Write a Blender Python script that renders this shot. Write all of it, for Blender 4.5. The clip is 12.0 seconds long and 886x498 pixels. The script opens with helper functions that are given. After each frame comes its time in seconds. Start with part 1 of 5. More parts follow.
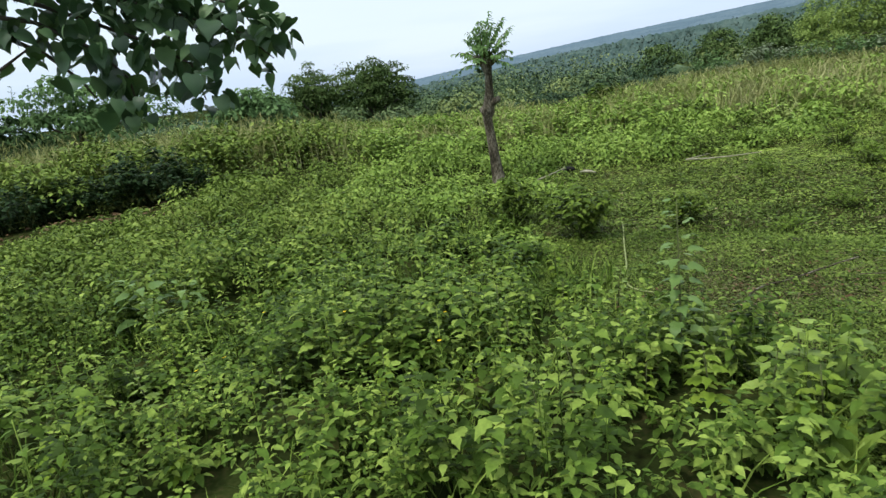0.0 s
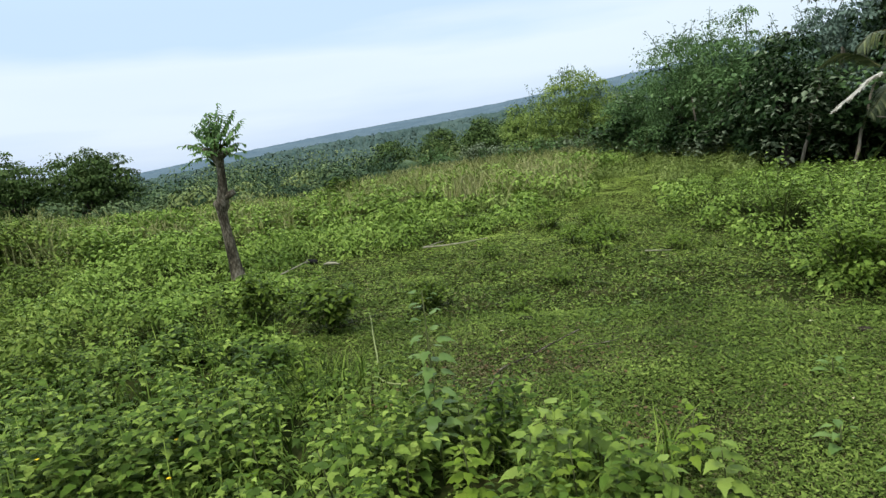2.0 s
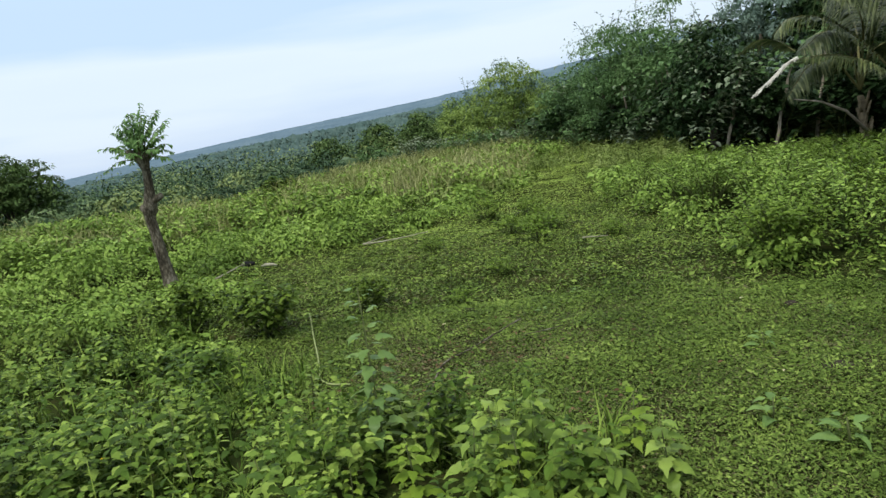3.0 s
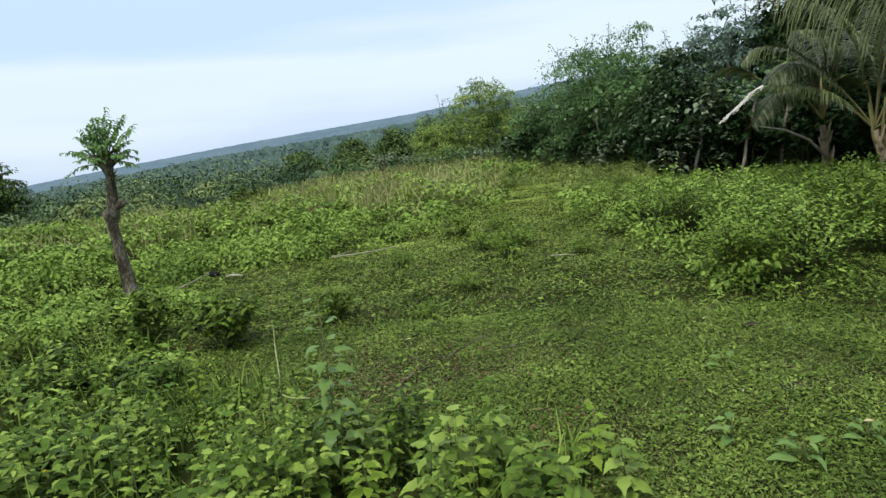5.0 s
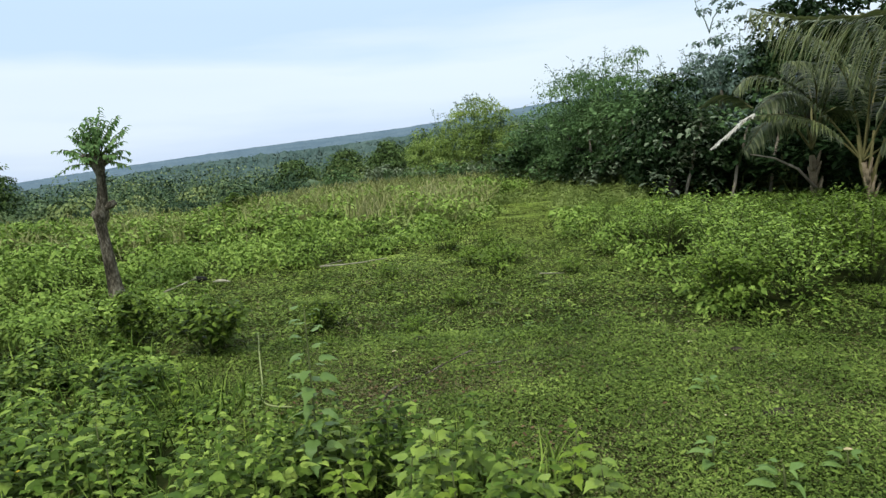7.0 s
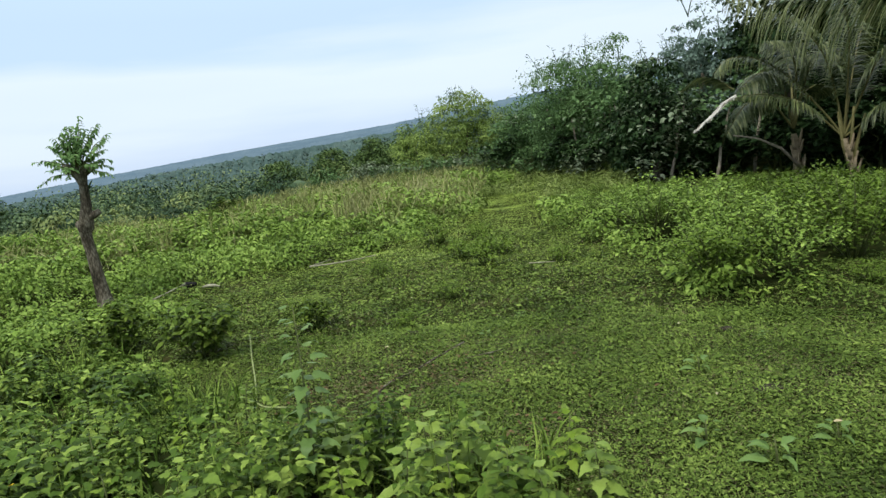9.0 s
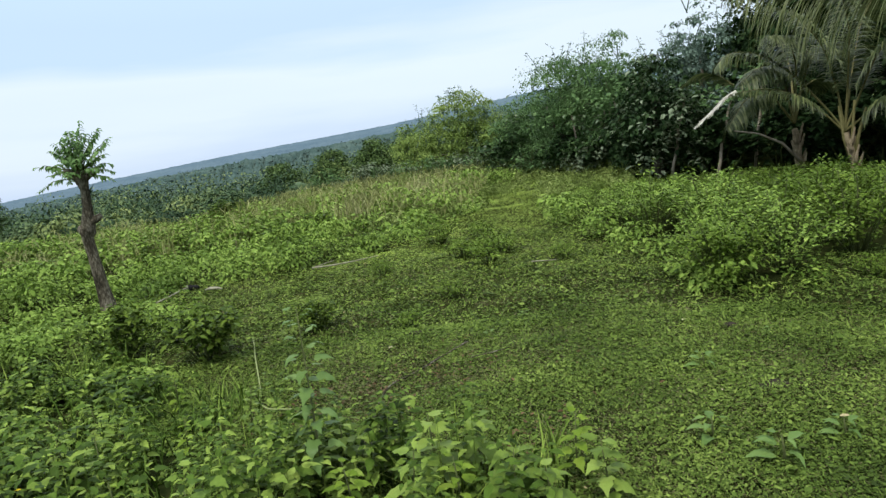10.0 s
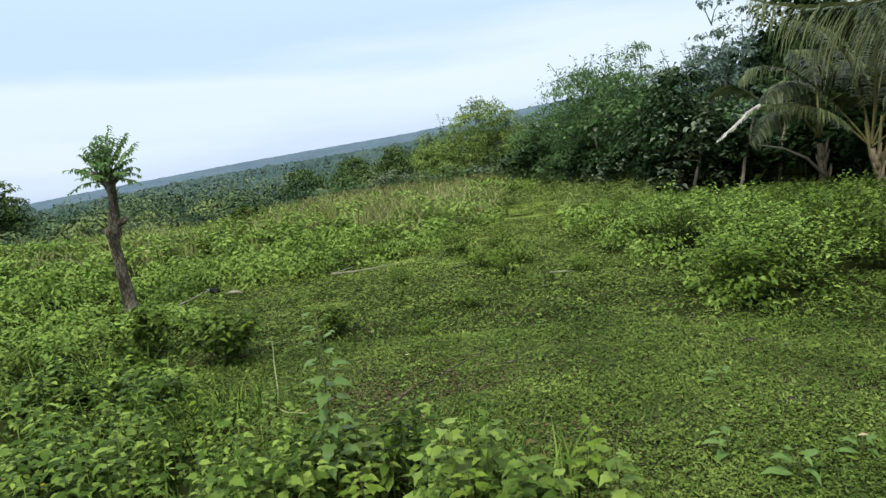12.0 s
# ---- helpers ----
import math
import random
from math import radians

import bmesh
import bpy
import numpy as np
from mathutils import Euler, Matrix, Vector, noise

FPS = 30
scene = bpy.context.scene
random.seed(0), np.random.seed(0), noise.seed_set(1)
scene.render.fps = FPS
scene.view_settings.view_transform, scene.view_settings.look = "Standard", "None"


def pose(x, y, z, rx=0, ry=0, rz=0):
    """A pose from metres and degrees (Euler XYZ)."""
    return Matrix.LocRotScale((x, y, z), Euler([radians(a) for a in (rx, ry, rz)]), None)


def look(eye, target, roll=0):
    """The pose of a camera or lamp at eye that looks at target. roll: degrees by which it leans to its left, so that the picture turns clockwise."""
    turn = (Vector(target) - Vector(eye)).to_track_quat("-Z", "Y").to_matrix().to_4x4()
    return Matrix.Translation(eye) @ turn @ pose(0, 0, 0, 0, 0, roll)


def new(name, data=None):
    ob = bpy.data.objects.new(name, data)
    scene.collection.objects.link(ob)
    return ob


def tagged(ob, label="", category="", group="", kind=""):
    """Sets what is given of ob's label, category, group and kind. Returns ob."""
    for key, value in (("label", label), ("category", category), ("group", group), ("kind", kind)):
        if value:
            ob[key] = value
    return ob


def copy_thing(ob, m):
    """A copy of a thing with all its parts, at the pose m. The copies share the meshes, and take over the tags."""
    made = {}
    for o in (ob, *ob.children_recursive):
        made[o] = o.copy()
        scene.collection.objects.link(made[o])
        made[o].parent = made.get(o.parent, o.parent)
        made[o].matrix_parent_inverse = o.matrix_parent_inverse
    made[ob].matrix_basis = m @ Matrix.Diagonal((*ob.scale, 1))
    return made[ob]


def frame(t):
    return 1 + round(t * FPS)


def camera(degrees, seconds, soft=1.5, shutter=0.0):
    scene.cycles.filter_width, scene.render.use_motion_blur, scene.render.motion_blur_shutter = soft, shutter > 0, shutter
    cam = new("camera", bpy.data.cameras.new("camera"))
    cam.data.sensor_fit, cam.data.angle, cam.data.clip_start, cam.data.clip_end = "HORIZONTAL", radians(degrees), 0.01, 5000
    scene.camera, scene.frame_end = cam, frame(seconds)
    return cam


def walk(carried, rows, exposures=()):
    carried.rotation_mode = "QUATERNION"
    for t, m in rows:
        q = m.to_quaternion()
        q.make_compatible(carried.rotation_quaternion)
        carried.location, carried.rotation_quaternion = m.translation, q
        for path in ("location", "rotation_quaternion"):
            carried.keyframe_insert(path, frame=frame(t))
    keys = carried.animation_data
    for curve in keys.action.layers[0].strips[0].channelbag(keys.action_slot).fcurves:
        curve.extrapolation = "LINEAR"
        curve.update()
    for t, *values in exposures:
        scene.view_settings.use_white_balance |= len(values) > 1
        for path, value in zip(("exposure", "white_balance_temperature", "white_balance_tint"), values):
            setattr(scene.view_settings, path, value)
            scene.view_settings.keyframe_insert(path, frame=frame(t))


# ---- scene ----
cam = camera(68.37, 12.0, soft=1.45, shutter=0.12)
PATH = [
    (0.0, (0.219, 0.022, 1.642), (-4.931, 8.191, -0.956), -7.51),
    (0.5, (0.185, 0.073, 1.635), (-3.927, 8.773, -1.086), -8.18),
    (1.0, (0.170, 0.170, 1.656), (-2.470, 9.463, -0.924), -11.93),
    (1.5, (0.149, 0.234, 1.637), (-1.764, 9.851, -0.327), -6.62),
    (2.0, (0.150, 0.247, 1.629), (-1.381, 9.979, -0.084), -6.40),
    (2.5, (0.155, 0.270, 1.606), (-1.430, 9.947, -0.353), -6.37),
    (3.0, (0.181, 0.313, 1.606), (-0.505, 10.107, -0.290), -8.12),
    (3.5, (0.193, 0.327, 1.606), (-0.063, 10.156, -0.221), -7.37),
    (3.7, (0.193, 0.310, 1.622), (-0.058, 10.183, 0.058), -6.97),
    (5.3, (0.220, 0.351, 1.569), (-0.042, 10.200, -0.141), -6.00),
    (5.5, (0.212, 0.349, 1.574), (-0.222, 10.197, -0.107), -5.99),
    (6.0, (0.215, 0.356, 1.555), (-0.110, 10.189, -0.235), -4.62),
    (6.5, (0.216, 0.343, 1.564), (0.056, 10.219, 0.003), -3.89),
    (7.0, (0.221, 0.341, 1.569), (0.159, 10.228, 0.074), -3.78),
    (8.8, (0.230, 0.322, 1.549), (0.209, 10.199, -0.020), -6.08),
    (9.0, (0.239, 0.335, 1.557), (0.318, 10.208, -0.028), -6.30),
    (9.5, (0.230, 0.340, 1.554), (0.230, 10.200, -0.111), -7.01),
    (10.0, (0.231, 0.341, 1.555), (0.288, 10.215, -0.031), -7.10),
    (10.5, (0.231, 0.351, 1.553), (0.493, 10.204, -0.139), -6.01),
    (11.0, (0.227, 0.342, 1.553), (0.328, 10.203, -0.104), -5.79),
    (11.5, (0.227, 0.318, 1.565), (-0.032, 10.195, 0.021), -6.56),
    (12.0, (0.235, 0.304, 1.564), (0.019, 10.199, 0.139), -6.17),
]
walk(cam, [(t, look(eye, target, roll)) for t, eye, target, roll in PATH], exposures=[(0.0, 0.34), (0.5, 0.32), (1.0, 0.46), (1.5, 0.34), (2.0, 0.27), (2.5, 0.24), (3.5, 0.26), (10.6, 0.28), (11.0, 0.42), (11.4, 0.28), (12.0, 0.28)])

# ---- light ----
world = bpy.data.worlds.new("overcast_sky")
scene.world = world
world.use_nodes = True
wn, wl = world.node_tree.nodes, world.node_tree.links
wn.clear()


def wnode(kind, **values):
    n = wn.new(kind)
    for key, value in values.items():
        n.inputs[key].default_value = value
    return n


sky = wn.new("ShaderNodeTexSky")
sky.sky_type, sky.sun_disc = "NISHITA", False
sky.sun_elevation, sky.sun_rotation = radians(58), radians(200)
sky_bg = wnode("ShaderNodeBackground", Strength=0.10)
wl.new(sky.outputs[0], sky_bg.inputs["Color"])
way = wn.new("ShaderNodeTexCoord")
stretch = wn.new("ShaderNodeMapping")
stretch.inputs["Scale"].default_value = (0.8, 0.8, 6.0)
stretch.inputs["Location"].default_value = (0.3, 0.1, 0.45)
wl.new(way.outputs["Generated"], stretch.inputs["Vector"])
cloud = wnode("ShaderNodeTexNoise", Scale=2.0, Detail=5.0, Roughness=0.5)
wl.new(stretch.outputs[0], cloud.inputs["Vector"])
# veiled sky: bluish haze low down, a pale bank of cloud, thin blue-grey cover above
axes = wn.new("ShaderNodeSeparateXYZ")
wl.new(way.outputs["Generated"], axes.inputs[0])
wave = wn.new("ShaderNodeMath")
wave.operation = "MULTIPLY_ADD"
wave.inputs[1].default_value = 0.20
wl.new(cloud.outputs["Fac"], wave.inputs[0])
wl.new(axes.outputs["Z"], wave.inputs[2])
ramp = wn.new("ShaderNodeValToRGB")
sky_stops = [(0.03, (0.52, 0.65, 0.87)), (0.135, (0.58, 0.71, 0.91)), (0.18, (0.71, 0.82, 0.94)), (0.225, (0.74, 0.85, 0.955)), (0.28, (0.56, 0.73, 0.93)), (0.38, (0.57, 0.74, 0.93)), (0.6, (0.82, 0.90, 0.98))]
while len(ramp.color_ramp.elements) < len(sky_stops):
    ramp.color_ramp.elements.new(0.5)
for e, (p, c) in zip(ramp.color_ramp.elements, sky_stops):
    e.position, e.color = p, (*c, 1)
wl.new(wave.outputs[0], ramp.inputs[0])
cloud_bg = wnode("ShaderNodeBackground", Strength=1.0)
# an overcast sky is brightest overhead
over = wn.new("ShaderNodeMapRange")
over.inputs["From Min"].default_value, over.inputs["From Max"].default_value = 0.2, 1.0
over.inputs["To Min"].default_value, over.inputs["To Max"].default_value = 0.97, 1.75
wl.new(axes.outputs["Z"], over.inputs["Value"])
wl.new(over.outputs[0], cloud_bg.inputs["Strength"])
wl.new(ramp.outputs[0], cloud_bg.inputs["Color"])
blend = wnode("ShaderNodeMixShader", Fac=0.88)
wl.new(sky_bg.outputs[0], blend.inputs[1])
wl.new(cloud_bg.outputs[0], blend.inputs[2])
out = wn.new("ShaderNodeOutputWorld")
wl.new(blend.outputs[0], out.inputs["Surface"])

sun = new("sun", bpy.data.lights.new("sun", "SUN"))
sun.data.energy, sun.data.angle, sun.data.color = 2.1, radians(10), (1.0, 0.97, 0.91)
sun.matrix_world = look((0, 0, 30), (7, 14, 0))
scene.view_settings.exposure = 0.3

# ---- materials ----


def material(name):
    m = bpy.data.materials.new(name)
    m.use_nodes = True
    t = m.node_tree
    return m, t.nodes, t.links, t.nodes["Principled BSDF"]


def ramp_node(n, stops):
    r = n.new("ShaderNodeValToRGB")
    el = r.color_ramp.elements
    while len(el) < len(stops):
        el.new(0.5)
    for e, (p, c) in zip(el, stops):
        e.position, e.color = p, (*c, 1)
    return r


def leaf_material(name, dark, mid, light, single=False, glow=0.3, rough=0.5, patch=0.35, spec=0.05, spots=0.7):
    """Foliage: each leaf varies a little, patches of the stand vary too, light shines through."""
    m, n, l, p = material(name)
    if single:
        info = n.new("ShaderNodeObjectInfo")
        rnd = info.outputs["Random"]
    else:
        info = n.new("ShaderNodeNewGeometry")
        rnd = info.outputs["Random Per Island"]
    co = n.new("ShaderNodeTexCoord")
    big = n.new("ShaderNodeTexNoise")
    big.inputs["Scale"].default_value, big.inputs["Detail"].default_value = spots, 3
    l.new(co.outputs["Object"], big.inputs["Vector"])
    mixed = n.new("ShaderNodeMath")
    mixed.operation = "MULTIPLY_ADD"
    mixed.inputs[1].default_value = patch * 2
    l.new(big.outputs["Fac"], mixed.inputs[0])
    scaled = n.new("ShaderNodeMath")
    scaled.operation = "MULTIPLY_ADD"
    scaled.inputs[1].default_value, scaled.inputs[2].default_value = 1 - patch, -patch * 0.5
    l.new(rnd, scaled.inputs[0])
    l.new(scaled.outputs[0], mixed.inputs[2])
    r = ramp_node(n, [(0.0, dark), (0.5, mid), (1.0, light)])
    l.new(mixed.outputs[0], r.inputs[0])
    fine = n.new("ShaderNodeTexNoise")
    fine.inputs["Scale"].default_value, fine.inputs["Detail"].default_value = 60, 2
    l.new(co.outputs["Object"], fine.inputs["Vector"])
    tint = n.new("ShaderNodeMixRGB")
    tint.blend_type, tint.inputs[0].default_value = "OVERLAY", 0.35
    l.new(r.outputs[0], tint.inputs[1])
    l.new(fine.outputs["Fac"], tint.inputs[2])
    l.new(tint.outputs[0], p.inputs["Base Color"])
    p.inputs["Roughness"].default_value, p.inputs["Specular IOR Level"].default_value = rough, spec
    if glow:
        tr = n.new("ShaderNodeBsdfTranslucent")
        l.new(tint.outputs[0], tr.inputs["Color"])
        mix = n.new("ShaderNodeMixShader")
        mix.inputs[0].default_value = glow
        l.new(p.outputs[0], mix.inputs[1])
        l.new(tr.outputs[0], mix.inputs[2])
        l.new(mix.outputs[0], n["Material Output"].inputs["Surface"])
    return m


def rough_material(name, stops, scale=6.0, fine=40.0, rough=0.9, bump=0.3, stretch_z=1.0, spec=0.12):
    """Bark, soil, stone, rope: noise at two scales, with relief."""
    m, n, l, p = material(name)
    co, mp = n.new("ShaderNodeTexCoord"), n.new("ShaderNodeMapping")
    mp.inputs["Scale"].default_value = (1, 1, stretch_z)
    l.new(co.outputs["Object"], mp.inputs["Vector"])
    a, b = n.new("ShaderNodeTexNoise"), n.new("ShaderNodeTexNoise")
    a.inputs["Scale"].default_value, a.inputs["Detail"].default_value = scale, 6
    b.inputs["Scale"].default_value, b.inputs["Detail"].default_value = fine, 5
    for t in (a, b):
        l.new(mp.outputs[0], t.inputs["Vector"])
    add = n.new("ShaderNodeMath")
    add.operation = "MULTIPLY_ADD"
    add.inputs[1].default_value = 0.45
    l.new(b.outputs["Fac"], add.inputs[0])
    half = n.new("ShaderNodeMath")
    half.operation = "MULTIPLY"
    half.inputs[1].default_value = 0.55
    l.new(a.outputs["Fac"], half.inputs[0])
    l.new(half.outputs[0], add.inputs[2])
    r = ramp_node(n, stops)
    l.new(add.outputs[0], r.inputs[0])
    l.new(r.outputs[0], p.inputs["Base Color"])
    bp = n.new("ShaderNodeBump")
    bp.inputs["Strength"].default_value = bump
    l.new(add.outputs[0], bp.inputs["Height"])
    l.new(bp.outputs[0], p.inputs["Normal"])
    p.inputs["Roughness"].default_value, p.inputs["Specular IOR Level"].default_value = rough, spec
    return m


# soil is kept dark and greenish so gaps between leaves look shaded
SOIL = rough_material("shade_dark_soil", [(0.3, (0.012, 0.013, 0.005)), (0.5, (0.024, 0.034, 0.009)), (0.7, (0.060, 0.052, 0.020))], 3, 30, spec=0.0)
# ridge and slope: distance haze is mixed into these base colours
RIDGE = rough_material("haze_tinted_ridge", [(0.38, (0.078, 0.118, 0.148)), (0.62, (0.116, 0.160, 0.186))], 0.012, 0.10, 1.0, 0.0, spec=0.0)
SLOPE = rough_material("haze_tinted_slope", [(0.42, (0.044, 0.074, 0.066)), (0.58, (0.080, 0.116, 0.100))], 0.02, 0.12, 1.0, 0.0, spec=0.0)
BARK = rough_material("grey_brown_bark", [(0.40, (0.022, 0.019, 0.012)), (0.5, (0.074, 0.062, 0.042)), (0.60, (0.20, 0.178, 0.135))], 9, 60, 0.9, 0.8, 0.35)
DARK_BARK = rough_material("dark_bark", [(0.3, (0.03, 0.025, 0.02)), (0.7, (0.10, 0.085, 0.065))], 8, 40, 0.9, 0.6, 0.3)
PALE_BARK = rough_material("pale_bark", [(0.3, (0.16, 0.13, 0.09)), (0.7, (0.36, 0.31, 0.24))], 8, 40, 0.9, 0.5, 0.3)
PALM_BARK = rough_material("palm_bark", [(0.3, (0.11, 0.085, 0.05)), (0.7, (0.29, 0.235, 0.15))], 5, 40, 0.9, 0.6, 3.0)
PETIOLE = rough_material("palm_petiole", [(0.3, (0.085, 0.080, 0.027)), (0.7, (0.18, 0.162, 0.064))], 5, 40, 0.6, 0.2)
DRY_STEM = rough_material("bleached_dry_frond", [(0.36, (0.30, 0.28, 0.22)), (0.64, (0.62, 0.60, 0.53))], 5, 40, 0.8, 0.3)
STRAW = rough_material("bleached_wood", [(0.36, (0.13, 0.12, 0.075)), (0.64, (0.38, 0.36, 0.26))], 12, 70, 0.9, 0.4)
CHAR = rough_material("charred_wood", [(0.3, (0.010, 0.010, 0.010)), (0.7, (0.030, 0.028, 0.026))], 12, 70, 0.9, 0.5)
ROPE = rough_material("pale_nylon_rope", [(0.3, (0.14, 0.17, 0.06)), (0.7, (0.30, 0.34, 0.14))], 20, 160, 0.7, 0.6)
DUNG = rough_material("dark_dung", [(0.3, (0.018, 0.014, 0.010)), (0.7, (0.05, 0.04, 0.028))], 14, 80, 0.9, 0.8)
STEM = rough_material("green_stem", [(0.3, (0.05, 0.07, 0.02)), (0.7, (0.12, 0.13, 0.05))], 9, 60, 0.7, 0.2)
BROWN_LEAF = leaf_material("brown_fallen_leaf", (0.040, 0.022, 0.012), (0.100, 0.060, 0.030), (0.200, 0.130, 0.070), glow=0.05)
DRY_LEAF = leaf_material("withered_leaf", (0.20, 0.13, 0.06), (0.38, 0.30, 0.15), (0.55, 0.50, 0.34), glow=0.15)
BLEACHED = leaf_material("bleached_leaflet", (0.36, 0.34, 0.27), (0.52, 0.50, 0.42), (0.68, 0.66, 0.58), glow=0.15)
YELLOW = leaf_material("yellow_petal", (0.75, 0.45, 0.01), (0.85, 0.60, 0.02), (0.9, 0.7, 0.05), glow=0.2)

# near-black low tones of weed and turf leaves imitate shaded gaps
DRY_TURF = leaf_material("withered_turf_blade", (0.014, 0.013, 0.006), (0.082, 0.076, 0.030), (0.225, 0.210, 0.105), glow=0.05, patch=0.5, spots=1.5)
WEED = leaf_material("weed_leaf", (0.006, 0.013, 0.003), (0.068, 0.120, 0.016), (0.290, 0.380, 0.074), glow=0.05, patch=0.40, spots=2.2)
WEED_ONE = leaf_material("weed_leaf_single", (0.065, 0.110, 0.015), (0.138, 0.205, 0.032), (0.254, 0.335, 0.070), single=True, glow=0.12, rough=0.42, spec=0.10)
PALE_WEED = leaf_material("pale_weed_leaf", (0.071, 0.127, 0.031), (0.106, 0.177, 0.043), (0.162, 0.242, 0.065), single=True, glow=0.12, rough=0.42, spec=0.12)
LIME_WEED = leaf_material("lime_weed_leaf", (0.085, 0.145, 0.014), (0.145, 0.220, 0.024), (0.225, 0.310, 0.045), single=True, glow=0.2)
BANK = leaf_material("bank_weed_leaf", (0.020, 0.038, 0.007), (0.118, 0.178, 0.030), (0.265, 0.330, 0.074), glow=0.12, patch=0.5, spots=1.2)
MEADOW = leaf_material("meadow_leaf", (0.026, 0.050, 0.009), (0.164, 0.256, 0.044), (0.325, 0.420, 0.098), glow=0.12, patch=0.5, spots=1.2)
TURF = leaf_material("turf_leaf", (0.018, 0.030, 0.007), (0.088, 0.138, 0.023), (0.250, 0.325, 0.070), glow=0.06, patch=0.45, spots=1.3)
HAY = leaf_material("tall_grass_blade", (0.095, 0.118, 0.034), (0.255, 0.270, 0.095), (0.440, 0.420, 0.220), glow=0.2, patch=0.5)
VERGE = leaf_material("verge_leaf", (0.060, 0.085, 0.022), (0.165, 0.220, 0.052), (0.310, 0.350, 0.130), glow=0.2, patch=0.6, spots=0.9)
BUSH = leaf_material("bush_leaf", (0.033, 0.063, 0.009), (0.111, 0.177, 0.023), (0.230, 0.314, 0.059), glow=0.12, patch=0.5, spots=1.5)
DARK_BUSH = leaf_material("dark_bush_leaf", (0.020, 0.038, 0.005), (0.068, 0.110, 0.014), (0.160, 0.220, 0.034), glow=0.08)
# leaf colour carries the deep shade under and behind the belt trees
TREE_DARK = leaf_material("dark_shaded_tree_leaf", (0.008, 0.018, 0.006), (0.021, 0.044, 0.014), (0.052, 0.086, 0.028), glow=0.08, patch=0.45)
TREE_FINE = leaf_material("fine_tree_leaf", (0.040, 0.080, 0.030), (0.108, 0.190, 0.066), (0.205, 0.305, 0.120), glow=0.28, patch=0.6)
TREE_LIME = leaf_material("lime_tree_leaf", (0.070, 0.110, 0.026), (0.190, 0.270, 0.062), (0.345, 0.425, 0.125), glow=0.3, patch=0.5)
TREE_BLUE = leaf_material("grey_green_tree_leaf", (0.09, 0.14, 0.10), (0.14, 0.20, 0.15), (0.20, 0.27, 0.21), glow=0.2)
WOODS = leaf_material("far_woods_leaf", (0.034, 0.060, 0.026), (0.092, 0.138, 0.056), (0.200, 0.250, 0.100), glow=0.05, patch=0.6, spots=0.16)
WOODS_DARK = leaf_material("dark_far_woods_leaf_and_core", (0.014, 0.032, 0.016), (0.038, 0.070, 0.032), (0.090, 0.135, 0.062), glow=0.05, patch=0.6, spots=0.16)
WOODS_BRIGHT = leaf_material("bright_far_woods_leaf", (0.070, 0.098, 0.030), (0.160, 0.205, 0.066), (0.290, 0.330, 0.120), glow=0.05, patch=0.6, spots=0.16)
# leaf colour greyed towards blue as haze over the far slope
WOODS_HAZY = leaf_material("haze_tinted_hillside_leaf", (0.030, 0.054, 0.046), (0.058, 0.090, 0.070), (0.100, 0.140, 0.104), glow=0.0, patch=0.6, spots=0.02)
PALE_TREE = leaf_material("pale_tree_leaf", (0.080, 0.115, 0.060), (0.150, 0.190, 0.110), (0.260, 0.300, 0.200), glow=0.12)
TREE_MID = leaf_material("mid_green_tree_leaf", (0.026, 0.050, 0.014), (0.066, 0.110, 0.030), (0.140, 0.195, 0.060), glow=0.08, patch=0.5)
# brighter than the turf: lit grass tops are put into this colour
LANE = leaf_material("lit_lane_grass", (0.089, 0.124, 0.018), (0.240, 0.335, 0.050), (0.420, 0.520, 0.115), glow=0.1, patch=0.6)
BIG_LEAF = leaf_material("large_heart_leaf", (0.012, 0.030, 0.012), (0.052, 0.106, 0.040), (0.165, 0.255, 0.105), single=True, glow=0.16, rough=0.4, spec=0.35)
FROND = leaf_material("palm_leaflet", (0.020, 0.034, 0.011), (0.070, 0.094, 0.032), (0.240, 0.265, 0.105), glow=0.15, rough=0.45, spec=0.25)
SPRIG = leaf_material("small_tree_leaf", (0.065, 0.130, 0.042), (0.150, 0.260, 0.085), (0.270, 0.390, 0.150), glow=0.38)

# ---- builders ----
RNG = np.random.default_rng(7)
EYE_X, EYE_Y = 0.22, 0.30


def tri_mesh(name, verts, tris, mat, smooth=False):
    me = bpy.data.meshes.new(name)
    verts, tris = np.asarray(verts, np.float32), np.asarray(tris, np.int32)
    me.vertices.add(len(verts))
    me.vertices.foreach_set("co", verts.ravel())
    me.loops.add(tris.size)
    me.loops.foreach_set("vertex_index", tris.ravel())
    me.polygons.add(len(tris))
    me.polygons.foreach_set("loop_start", np.arange(0, tris.size, 3, dtype=np.int32))
    me.polygons.foreach_set("loop_total", np.full(len(tris), 3, np.int32))
    if smooth:
        me.polygons.foreach_set("use_smooth", np.ones(len(tris), bool))
    me.update(calc_edges=True)
    me.materials.append(mat)
    return me


# leaf shapes: unit length along x, folded on the midrib
def ovate(w0, w1, w2, arch, tip):
    """A leaf blade: arched midrib, raised margins, pointed tip."""
    v = [(0, 0, 0), (0.33, 0, arch), (0.68, 0, arch * 0.6), (1.0, 0, tip)]
    for s in (1, -1):
        v += [(0.04, s * w0, 0.02), (0.30, s * w1, arch + 0.06), (0.66, s * w2, arch * 0.6 + 0.03)]
    t = []
    for a, b, c, turn in ((4, 5, 6, 1), (7, 8, 9, -1)):
        for tri in ((0, 1, a), (1, b, a), (1, 2, b), (2, c, b), (2, 3, c)):
            t.append(tri[::turn])
    return np.array(v), np.array(t)


